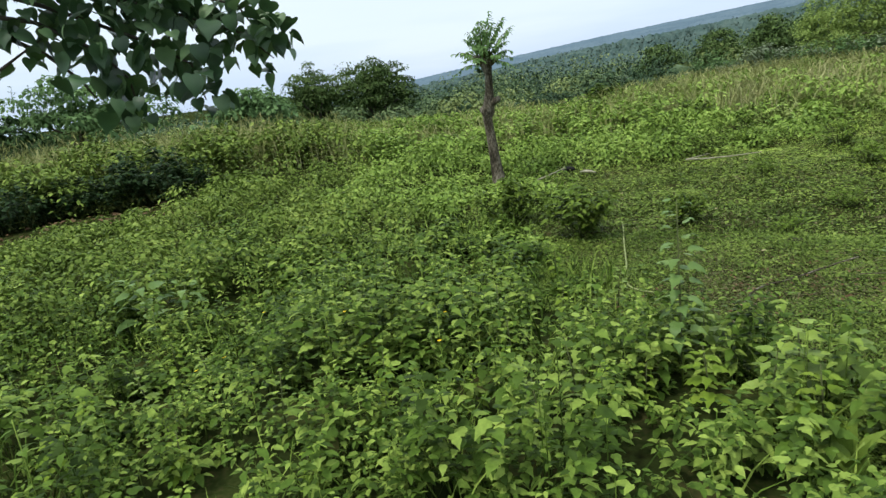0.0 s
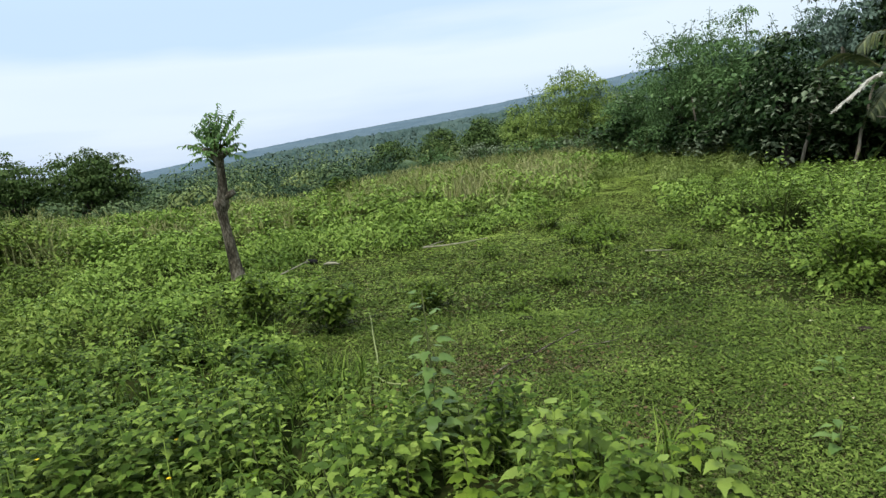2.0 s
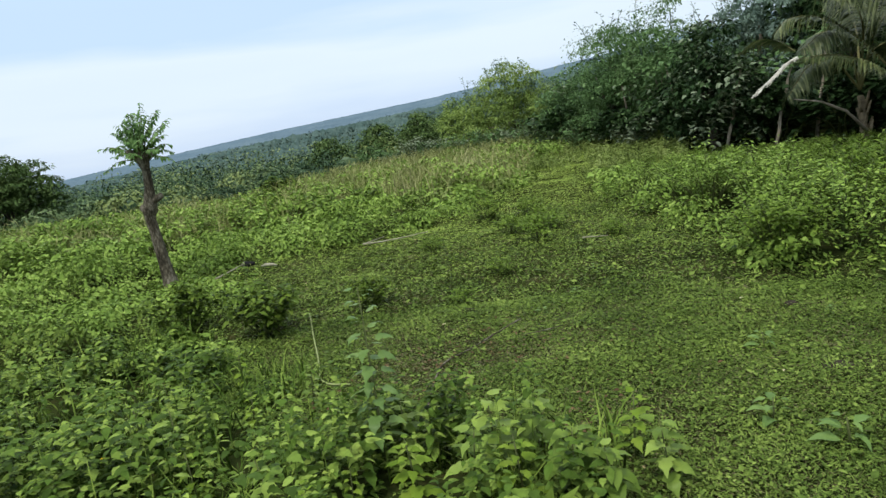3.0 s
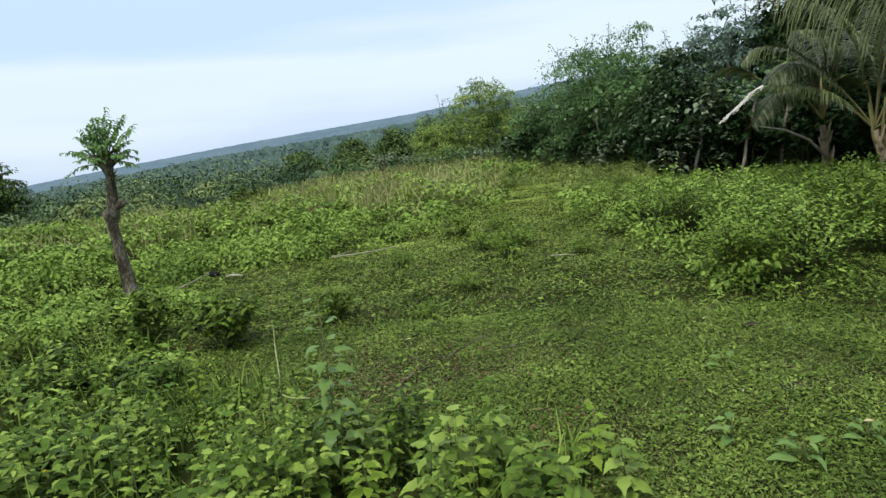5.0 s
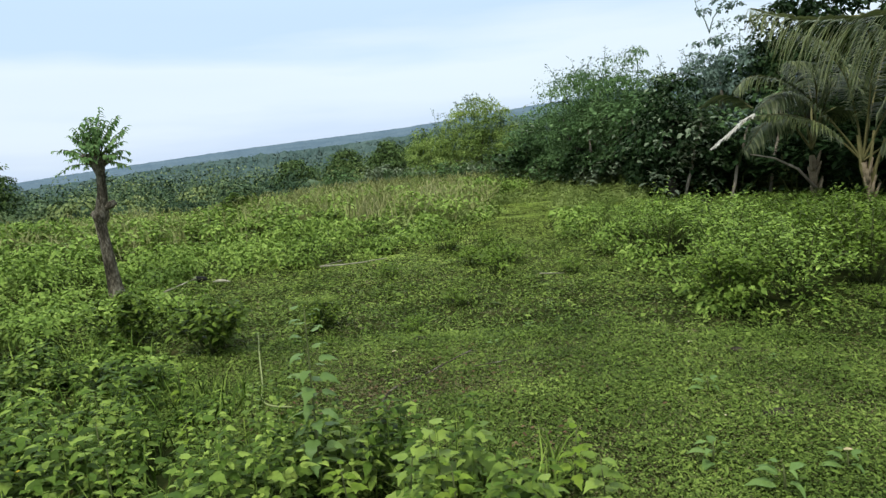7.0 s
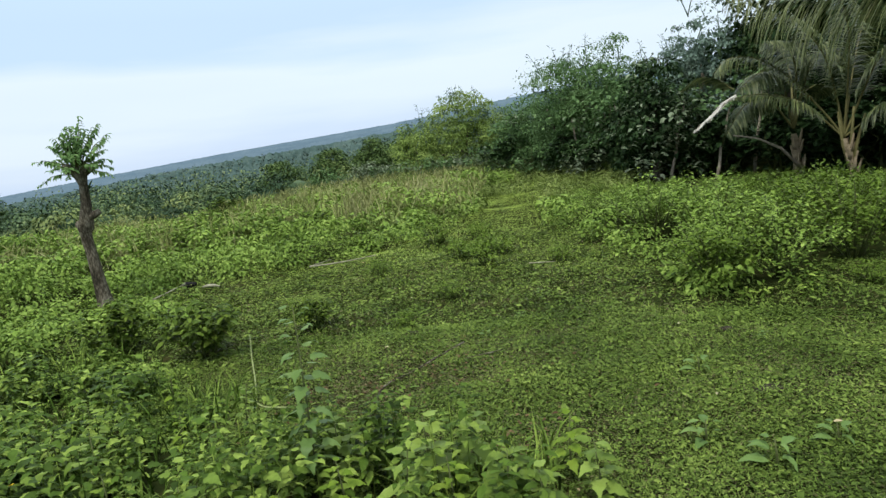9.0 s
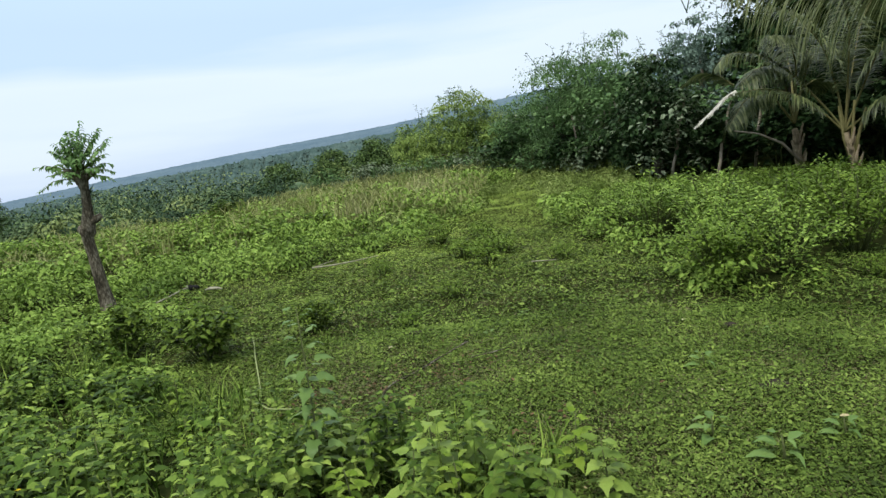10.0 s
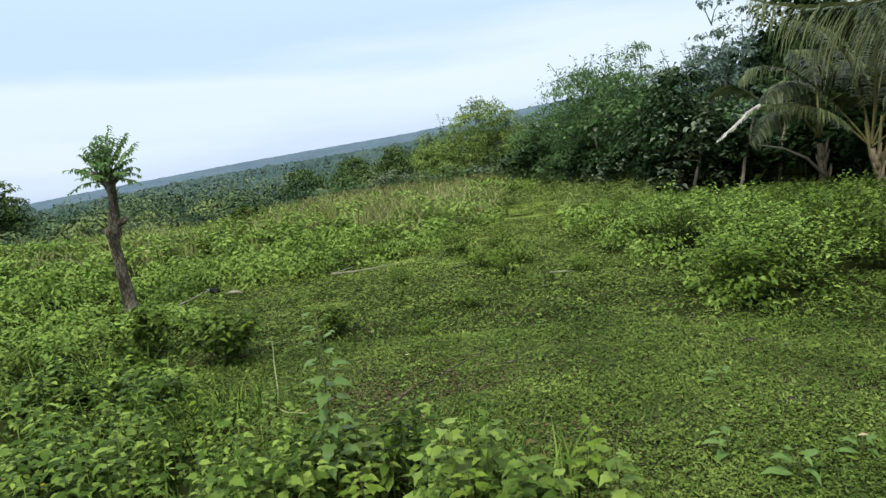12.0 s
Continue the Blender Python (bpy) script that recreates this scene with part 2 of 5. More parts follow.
HEART = ovate(0.20, 0.33, 0.22, 0.03, -0.16)
NETTLE = ovate(0.10, 0.25, 0.15, 0.03, -0.14)
LEAF = (np.array([(0, 0, 0), (0.32, 0.27, 0.07), (0.70, 0.18, 0.03), (1.0, 0, -0.14), (0.70, -0.18, 0.03), (0.32, -0.27, 0.07), (0.5, 0, 0.01)]),
        np.array([(0, 6, 1), (1, 6, 2), (2, 6, 3), (3, 6, 4), (4, 6, 5), (5, 6, 0)]))


def jagged():
    """A leaf with a lobe on each side and coarse teeth towards its pointed tip."""
    v = [(0, 0, 0), (0.34, 0, 0.03), (0.68, 0, 0.01), (1.0, 0, -0.18)]
    for s in (1, -1):
        v += [(-0.02, s * 0.19, 0.03), (0.20, s * 0.37, 0.02), (0.38, s * 0.23, 0.05), (0.52, s * 0.27, 0.01), (0.74, s * 0.12, -0.02)]
    t = []
    for o, turn in ((4, 1), (9, -1)):
        for tri in ((0, 1, o), (1, o + 1, o), (1, o + 2, o + 1), (1, 2, o + 2), (2, o + 3, o + 2), (2, o + 4, o + 3), (2, 3, o + 4)):
            t.append(tri[::turn])
    return np.array(v), np.array(t)


JAGGED = jagged()


def heart_blade():
    """A broad heart-shaped leaf: rounded lobes at the stalk, drawn-out tip, curved and folded blade."""
    rim = [(-0.06, 0.12), (-0.05, 0.28), (0.10, 0.43), (0.32, 0.44), (0.55, 0.32), (0.78, 0.14)]
    v = [(0.0, 0, 0), (0.25, 0, 0.03), (0.5, 0, 0.03), (0.75, 0, -0.02), (1.0, 0, -0.16)]
    for s in (1, -1):
        v += [(x, s * y, 0.22 * y - 0.12 * x * x - 0.25 * y * y) for x, y in rim]
    t = []
    for o, turn in ((5, 1), (11, -1)):
        for tri in ((0, o + 1, o), (0, o + 2, o + 1), (0, 1, o + 2), (1, o + 3, o + 2), (1, 2, o + 3), (2, o + 4, o + 3), (2, 3, o + 4), (3, o + 5, o + 4), (3, 4, o + 5)):
            t.append(tri[::turn])
    return np.array(v), np.array(t)


BIG_HEART = heart_blade()
OVAL = ovate(0.10, 0.25, 0.17, 0.03, -0.14)
KITE = (np.array([(0, 0, 0), (0.42, 0.30, 0.05), (1.0, 0, -0.12), (0.42, -0.30, 0.05)]), np.array([(0, 2, 1), (0, 3, 2)]))
SLIM = (np.array([(0, 0, 0), (0.45, 0.16, 0.03), (1.0, 0, -0.10), (0.45, -0.16, 0.03)]), np.array([(0, 2, 1), (0, 3, 2)]))
NEEDLE = (np.array([(0, 0.13, 0), (0, -0.13, 0.02), (1.0, 0, -0.06)]), np.array([(0, 1, 2)]))
BLADE = (np.array([(0, 0.018, 0), (0, -0.018, 0), (0.55, 0.014, 0.0), (0.55, -0.014, 0.0), (1.0, 0, -0.18)]), np.array([(0, 1, 3), (0, 3, 2), (2, 3, 4)]))


def leaves(shape, pos, yaw, pitch, roll, size):
    """Many leaves of one shape: points, and triangles."""
    tv, tt = shape
    ca, sa, cp, sp, cr, sr = np.cos(yaw), np.sin(yaw), np.cos(pitch), np.sin(pitch), np.cos(roll), np.sin(roll)
    ax = np.stack([cp * ca, cp * sa, sp], 1)
    side = np.stack([-sa, ca, 0 * sa], 1)
    up = np.cross(ax, side)
    y = side * cr[:, None] + up * sr[:, None]
    z = np.cross(ax, y)
    s = np.asarray(size)[:, None, None]
    v = pos[:, None, :] + s * (tv[None, :, 0:1] * ax[:, None] + tv[None, :, 1:2] * y[:, None] + tv[None, :, 2:3] * z[:, None])
    t = tt[None] + (np.arange(len(pos)) * len(tv))[:, None, None]
    return v.reshape(-1, 3), t.reshape(-1, 3)


def low_ball():
    """A coarse unit ball: the shaded inside of a far leaf mass."""
    v = [(0, 0, 1)] + [(math.sin(p) * math.cos(a), math.sin(p) * math.sin(a), math.cos(p)) for p in (0.7, 1.4, 2.2) for a in np.arange(7) * 0.8976] + [(0, 0, -1)]
    t = [(0, 1 + j, 1 + (j + 1) % 7) for j in range(7)]
    for k in range(2):
        for j in range(7):
            a, b = 1 + 7 * k + j, 1 + 7 * k + (j + 1) % 7
            t += [(a, a + 7, b), (b, a + 7, b + 7)]
    t += [(22, 15 + (j + 1) % 7, 15 + j) for j in range(7)]
    return np.array(v), np.array(t)


BALL = low_ball()


def joined(pieces):
    vs, ts, n = [], [], 0
    for v, t in pieces:
        vs.append(v)
        ts.append(np.asarray(t) + n)
        n += len(v)
    return np.concatenate(vs), np.concatenate(ts)


def tube(points, radii, sides=7, wobble=0.0, rng=RNG):
    """A tapered round stem along a line of points, closed at both ends."""
    p = np.asarray(points, float)
    n = len(p)
    d = np.gradient(p, axis=0)
    d /= np.linalg.norm(d, axis=1)[:, None] + 1e-9
    ref = np.array([0.31, 0.17, 0.93]) if abs(d[0] @ np.array([0.31, 0.17, 0.93])) < 0.9 else np.array([1.0, 0, 0])
    a = np.cross(d, ref)
    a /= np.linalg.norm(a, axis=1)[:, None] + 1e-9
    b = np.cross(d, a)
    ang = np.arange(sides) * 2 * np.pi / sides
    r = np.asarray(radii, float)[:, None] * (1 + wobble * rng.standard_normal((n, sides)))
    v = p[:, None] + r[..., None] * (np.cos(ang)[None, :, None] * a[:, None] + np.sin(ang)[None, :, None] * b[:, None])
    t = []
    for i in range(n - 1):
        for j in range(sides):
            k = (j + 1) % sides
            q = (i * sides + j, i * sides + k, (i + 1) * sides + k, (i + 1) * sides + j)
            t += [(q[0], q[1], q[2]), (q[0], q[2], q[3])]
    v = np.concatenate([v.reshape(-1, 3), p[[0, -1]]])
    c0, c1 = n * sides, n * sides + 1
    for j in range(sides):
        k = (j + 1) % sides
        t += [(c0, k, j), (c1, (n - 1) * sides + j, (n - 1) * sides + k)]
    return v, np.array(t)


def bent(a, b, sag=0.0, steps=6, wander=0.0, rng=RNG):
    """Points from a to b, lifted in the middle by sag, wandering a little."""
    a, b = np.asarray(a, float), np.asarray(b, float)
    u = np.linspace(0, 1, steps)[:, None]
    p = a + (b - a) * u + np.array([0, 0, 1.0]) * sag * 4 * u * (1 - u)
    p[1:-1] += wander * rng.standard_normal((steps - 2, 3))
    return p


def part(name, mesh, parent, label=""):
    ob = new(name, mesh)
    ob.parent = parent
    return tagged(ob, label)


def thing(name, label, category, group="", at=(0, 0, 0)):
    ob = new(name)
    ob.empty_display_size = 0.1
    ob.location = at
    return tagged(ob, label, category, group)


def ground_height(x, y):
    """The field is nearly level, and falls to a valley behind its far edge."""
    x, y = np.asarray(x, float), np.asarray(y, float)
    d = np.hypot(x - EYE_X, y - EYE_Y)
    fall = np.clip(d - np.interp(np.degrees(np.arctan2(x - EYE_X, y - EYE_Y)), [-60, -34, -21, -14, -4, 5], [18.5, 17.5, 17, 19.5, 25, 27]), 0, None)
    far = np.where(fall < 25, -0.004 * fall ** 2, -2.5 - 0.2 * (fall - 25))
    far = np.maximum(far, -38)
    ripple = 0.03 * np.sin(1.7 * x + 0.6 * y) * np.sin(1.3 * y - 0.4 * x) + 0.02 * np.sin(4.1 * x + 1.0) * np.sin(3.7 * y)
    return far + ripple * np.clip(d / 5 - 0.2, 0, 1)


def polar(az, d):
    """A place by bearing (degrees, right of the y axis) and distance from where the walk ends."""
    return EYE_X + d * math.sin(radians(az)), EYE_Y + d * math.cos(radians(az))


def patches(x, y, seed=0.0, scale=1.0):
    """A smooth uneven field between about -1 and 1."""
    x, y = x * scale, y * scale
    return (np.sin(1.1 * x + 0.7 * y + seed) + np.sin(-0.8 * x + 1.6 * y + 2.1 * seed) + np.sin(2.3 * x + 0.4 * y + 0.7 * seed) + np.sin(0.5 * x - 2.9 * y + 1.3 * seed)) / 2.6


def soft_inside(x, y, ring):
    """Signed distance to a closed outline, positive inside."""
    ring = np.asarray(ring, float)
    best, inside = np.full(x.shape, 1e9), np.zeros(x.shape, bool)
    for (ax, ay), (bx, by) in zip(ring, np.roll(ring, -1, 0)):
        ex, ey = bx - ax, by - ay
        u = np.clip(((x - ax) * ex + (y - ay) * ey) / (ex * ex + ey * ey), 0, 1)
        best = np.minimum(best, np.hypot(x - ax - u * ex, y - ay - u * ey))
        inside ^= ((ay > y) != (by > y)) & (x < ex * (y - ay) / (ey + 1e-12) + ax)
    return np.where(inside, best, -best)


# the grazed lawn: from the near edge between the weeds to the narrow lane between dry grass and thicket
LAWN = [(0.75, 2.2), (0.55, 3.5), (-0.3, 3.7), (-0.8, 3.95), (-1.2, 4.45), (-1.8, 5.1), (-2.6, 5.8), (-3.0, 6.3), (-2.3, 6.7), (-2.3, 7.6), (-3.5, 8.2), (-3.6, 9.2), (-1.9, 9.6), (-0.6, 10.6), (0.5, 12.6), (1.2, 14.0), (1.6, 18.5), (3.0, 19.0),
        (2.5, 13.0), (2.05, 11.0), (2.3, 8.4), (2.6, 6.9), (2.2, 5.9), (3.2, 5.2), (4.4, 6.2), (6.5, 6.0), (6.0, 1.5), (2.0, 1.0)]
THICKET = [(2.5, 13.5), (2.45, 11.3), (2.6, 8.8), (2.8, 7.3), (2.4, 6.0), (3.2, 5.5), (4.6, 6.5), (7.5, 7.2), (10.5, 11.5), (8.0, 14.5), (5.5, 15.5), (3.4, 15.5)]


def scatter_points(count, az0, az1, d0, d1, rng):
    az = np.radians(rng.uniform(az0, az1, count))
    d = np.sqrt(rng.uniform(d0 * d0, d1 * d1, count))
    return EYE_X + d * np.sin(az), EYE_Y + d * np.cos(az), d


def edge_rise(x, y):
    """How high plants may stand at a place before they rise over the field's skyline."""
    az = np.degrees(np.arctan2(x - EYE_X, y - EYE_Y))
    el = np.interp(az, [-70, -55, -48, -41, -34, -21, -17, -13, -7, -3], [-1.4, -1.8, -2.1, -2.6, -3.1, -3.5, -2.9, -2.6, -2.3, -2.2])
    d = np.hypot(x - EYE_X, y - EYE_Y)
    return np.clip(1.57 + d * np.tan(np.radians(el)) - ground_height(x, y), 0.25, 3.0)

# ---- ground and distance ----


def ground_sheet():
    rings = np.concatenate([[0.0], np.geomspace(0.4, 4500, 110)])
    spokes = 160
    ang = np.arange(spokes) * 2 * np.pi / spokes
    x = EYE_X + rings[:, None] * np.sin(ang)
    y = EYE_Y + rings[:, None] * np.cos(ang)
    v = np.stack([x, y, ground_height(x, y)], -1).reshape(-1, 3)
    i, j = np.meshgrid(np.arange(len(rings) - 1), np.arange(spokes), indexing="ij")
    k = (j + 1) % spokes
    a, b, c, d = i * spokes + j, i * spokes + k, (i + 1) * spokes + k, (i + 1) * spokes + j
    t = np.concatenate([np.stack([a, b, c], -1).reshape(-1, 3), np.stack([a, c, d], -1).reshape(-1, 3)])[:, ::-1]
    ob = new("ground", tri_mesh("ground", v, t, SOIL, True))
    return tagged(ob, "uneven soil under grass and weeds, coloured dark for shade, falling to a valley", "ground", kind="structure")


ground_sheet()


def crest(az, points):
    return np.interp(az, [p[0] for p in points], [p[1] for p in points])


def ridge(name, label, mat, dist, foot_dist, foot_z, profile, rough, seed):
    """A wooded hillside: it climbs from its foot to a crest whose height follows the profile, and falls behind."""
    rng = np.random.default_rng(seed)
    az = np.linspace(-80, 70, 900)
    top = 1.57 + dist * np.tan(np.radians(crest(az, profile)))
    top = top + rough * np.abs(np.convolve(rng.standard_normal(len(az)), np.ones(3) / 3, "same"))
    rows = []
    for u in np.linspace(0, 1, 14):
        d = foot_dist + (dist - foot_dist) * u
        z = foot_z + (top - foot_z) * u ** 1.15 + (rough * 1.2 * rng.standard_normal(len(az)) * (0 < u < 1))
        rows.append(np.stack([EYE_X + d * np.sin(np.radians(az)), EYE_Y + d * np.cos(np.radians(az)), z], 1))
    rows.append(np.stack([EYE_X + dist * 1.3 * np.sin(np.radians(az)), EYE_Y + dist * 1.3 * np.cos(np.radians(az)), 0 * az + foot_z], 1))
    v, w = np.concatenate(rows), len(az)
    i, j = np.meshgrid(np.arange(len(rows) - 1), np.arange(w - 1), indexing="ij")
    a = i * w + j
    t = np.concatenate([np.stack([a, a + w + 1, a + 1], -1).reshape(-1, 3), np.stack([a, a + w, a + w + 1], -1).reshape(-1, 3)])[:, ::-1]
    return tagged(new(name, tri_mesh(name, v, t, mat, True)), label, "hill", kind="structure")


RIDGE_LINE = [(-80, -1.2), (-45, -1.0), (-33, -0.35), (-27, 0.25), (-21.5, 0.75), (-17, 1.15), (-10, 1.65), (-2.7, 2.15), (8.6, 3.3), (30, 5.0), (70, 5.0)]
SLOPE_LINE = [(-80, -2.0), (-33, -1.0), (-21, 0.15), (-12, 0.75), (-6, 1.15), (0, 1.65), (10, 2.6), (70, 3.4)]
ridge("backdrop_ridge", "long wooded ridge against the sky, blue-green haze in its colour", RIDGE, 2400, 1000, -60, RIDGE_LINE, 1.3, 3)
ridge("backdrop_slope", "wooded lower slope of the distant ridge, haze in its colour", SLOPE, 950, 330, -40, SLOPE_LINE, 2.2, 4)

# ---- woods in the valley ----


def lumps(c, r, k, leaf, shape, rng, flat=0.6, low=-0.3, lay=0.55):
    """Rounded tufts of foliage: k leaves lie over the top and flanks of each tuft like shingles and droop at its rim."""
    m = len(c)
    u = rng.standard_normal((m, k, 3))
    u /= np.linalg.norm(u, axis=2)[..., None]
    u[..., 2] = np.where(u[..., 2] < low, -u[..., 2], u[..., 2])
    pos = (c[:, None] + u * (r[:, None] * rng.uniform(0.72, 1.12, (m, k)))[..., None] * np.array([1, 1, flat])).reshape(-1, 3)
    u = u.reshape(-1, 3)
    q = len(pos)
    return leaves(shape, pos, np.arctan2(u[:, 1], u[:, 0]) + rng.normal(0, 0.7, q), (np.arcsin(u[:, 2]) - 1.57) * lay + rng.normal(0.05, 0.3, q), rng.normal(0, 0.35, q), leaf * np.exp(rng.normal(0, 0.25, q)))


def far_woods():
    """Hundreds of far crowns on the falling ground, rising from the valley, with coconut palms among them."""
    rng = np.random.default_rng(11)
    light, shady, bright = [], [], []
    count = 860
    az = rng.uniform(-72, 45, count)
    d = np.geomspace(36, 290, count) * rng.uniform(0.93, 1.07, count)
    for i, (a, dist) in enumerate(zip(az, d)):
        if (a > -17 and dist < 44) or (a > -3 and dist < 60) or (a < -44 and dist < 44):
            continue
        x, y = polar(a, dist)
        g = float(ground_height(x, y))
        line = np.interp(a, [-72, -40, -33, -20, -12, -6, 0, 14, 60], [0.4, -0.1, -0.1, 0.25, 0.6, 1.0, 1.5, 2.2, 3.4])
        target = 1.57 + dist * math.tan(radians(line + min(rng.normal(-0.5, 0.5), 0.3) - 2.4 * np.interp(dist, [30, 60, 110], [0.95, 0.42, 0.0])))
        high = min(max(target - g, 1.6), 17.0)
        pieces = (shady, shady, light, light, bright)[int(rng.integers(5))]
        wide = min(high * rng.uniform(0.35, 0.6), 3.0 + dist * 0.011) + 0.6
        size0 = 0.12 + dist * 0.0018
        if i % 17 == 0 and dist > 110 and a < -14:
            top = np.array([x, y, g + high + 0.3])
            shady.append(tube([(x, y, g), (x + 0.3, y, g + high * 0.6), tuple(top)], [0.22, 0.16, 0.12], 5))
            m = 22
            pitch = rng.uniform(-0.5, 1.2, m)
            shady.append(leaves(SLIM, np.tile(top, (m, 1)), np.arange(m) * 2.4, pitch, rng.uniform(-0.4, 0.4, m), rng.uniform(1.5, 2.3, m)))
            continue
        m = 7 if dist < 110 else 5
        ang = np.arange(m) * 2.4 + a
        off = np.sqrt(np.arange(m) / m) * wide * 0.85
        drop = rng.uniform(0.1, 0.75, m) * np.minimum(high * 0.5, wide * 1.3) * (np.arange(m) > 0)
        c = np.stack([x + off * np.cos(ang), y + off * np.sin(ang), g + high - wide * 0.2 - drop], 1)
        r = wide * rng.uniform(0.32, 0.55, m)
        k = int(np.interp(dist, [40, 90, 200], [92, 48, 25]))
        pieces.append(lumps(c, r, k, size0, KITE, rng, 0.62, -0.35))
        # a dark ball in every crown paints the shade inside its leaves
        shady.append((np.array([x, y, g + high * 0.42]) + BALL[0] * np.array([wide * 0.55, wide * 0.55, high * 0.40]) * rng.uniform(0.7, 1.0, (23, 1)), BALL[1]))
    ob = new("far_woods", tri_mesh("far_woods", *joined(light), WOODS))
    tagged(ob, "dense green woods filling the valley behind the field", "woods", kind="stuff")
    ob = new("far_bright_woods", tri_mesh("far_bright_woods", *joined(bright), WOODS_BRIGHT))
    tagged(ob, "lighter yellow-green crowns among the woods in the valley", "woods", kind="stuff")
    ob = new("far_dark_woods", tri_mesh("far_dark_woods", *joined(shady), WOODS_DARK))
    tagged(ob, "darker trees, palms and shade-dark crown cores among the woods in the valley", "woods", kind="stuff")
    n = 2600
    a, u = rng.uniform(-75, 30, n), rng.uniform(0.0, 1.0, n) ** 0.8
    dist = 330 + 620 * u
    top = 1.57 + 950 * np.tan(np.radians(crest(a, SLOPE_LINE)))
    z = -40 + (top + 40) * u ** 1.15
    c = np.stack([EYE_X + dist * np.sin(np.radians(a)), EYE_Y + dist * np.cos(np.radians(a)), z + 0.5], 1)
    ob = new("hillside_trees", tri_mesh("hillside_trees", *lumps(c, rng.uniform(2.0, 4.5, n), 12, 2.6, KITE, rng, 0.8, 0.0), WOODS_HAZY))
    return tagged(ob, "small tree crowns scattered over the far slope, haze in their colour", "woods", kind="stuff")


far_woods()

# ---- meadow, lawn and tall grass ----


def whorled(x, y, z, h, k, size, rng, low=0.2, tilt=(-0.42, 0.18), turn=0.38):
    """Leaves of upright herbs: k leaves winding up each stem."""
    n = len(x)
    u = np.tile(1 - (1 - low) * (1 - np.linspace(0, 1, k)) ** 1.35, (n, 1)) + rng.uniform(-0.06, 0.06, (n, k))
    yaw = (np.arange(k) * 2.4)[None] + rng.uniform(0, 6.28, n)[:, None] + rng.uniform(-0.5, 0.5, (n, k))
    lean = rng.uniform(-0.22, 0.22, (n, 2))
    hh = (h[:, None] * u)
    px = x[:, None] + hh * lean[:, :1] + 0.015 * np.cos(yaw)
    py = y[:, None] + hh * lean[:, 1:] + 0.015 * np.sin(yaw)
    pz = z[:, None] + hh
    pitch = rng.uniform(*tilt, (n, k)) + 0.5 * np.clip(u - 0.85, 0, 1) * 4 * 0.35
    s = size[:, None] * rng.uniform(0.65, 1.2, (n, k)) * np.where(u > 0.9, 0.65, 1.0)
    pos = np.stack([px, py, pz], -1).reshape(-1, 3)
    return pos, yaw.ravel(), pitch.ravel(), rng.uniform(-turn, turn, n * k), s.ravel()


def weed_height(x, y, d):
    """How high the weeds stand: knee-high in front, lower in the meadow, high in the bank towards the slope."""
    az = np.degrees(np.arctan2(x - EYE_X, y - EYE_Y))
    h = 0.24 + 0.12 * patches(x, y, 1.0, 1.3) + 0.07 * patches(x, y, 5.0, 4.0) + 0.20 * np.clip((d - 12) / 5, 0, 1)
    bank = np.clip((-az - 36) / 8, 0, 1) * np.clip((d - 12.2) / 1.0, 0, 1)
    h = h + bank * 0.45
    trail = np.exp(-((d - 11.2) / 1.1) ** 2) * np.clip((-az - 50) / 6, 0, 1)
    h = h * (1 - 0.7 * trail)
    for px, py, pr, cut in ((-2.3, 5.3, 0.95, 0.75), (-3.1, 6.9, 0.7, 0.6), (-1.05, 4.2, 0.4, 0.75), (-3.1, 8.35, 0.7, 0.75), (-3.85, 7.75, 0.85, 0.9), (-0.95, 3.75, 0.5, 0.75)):
        h = h * (1 - cut * np.exp(-((x - px) ** 2 + (y - py) ** 2) / pr ** 2))
    return np.clip(np.minimum(h, edge_rise(x, y) * 0.85), 0.05, None)


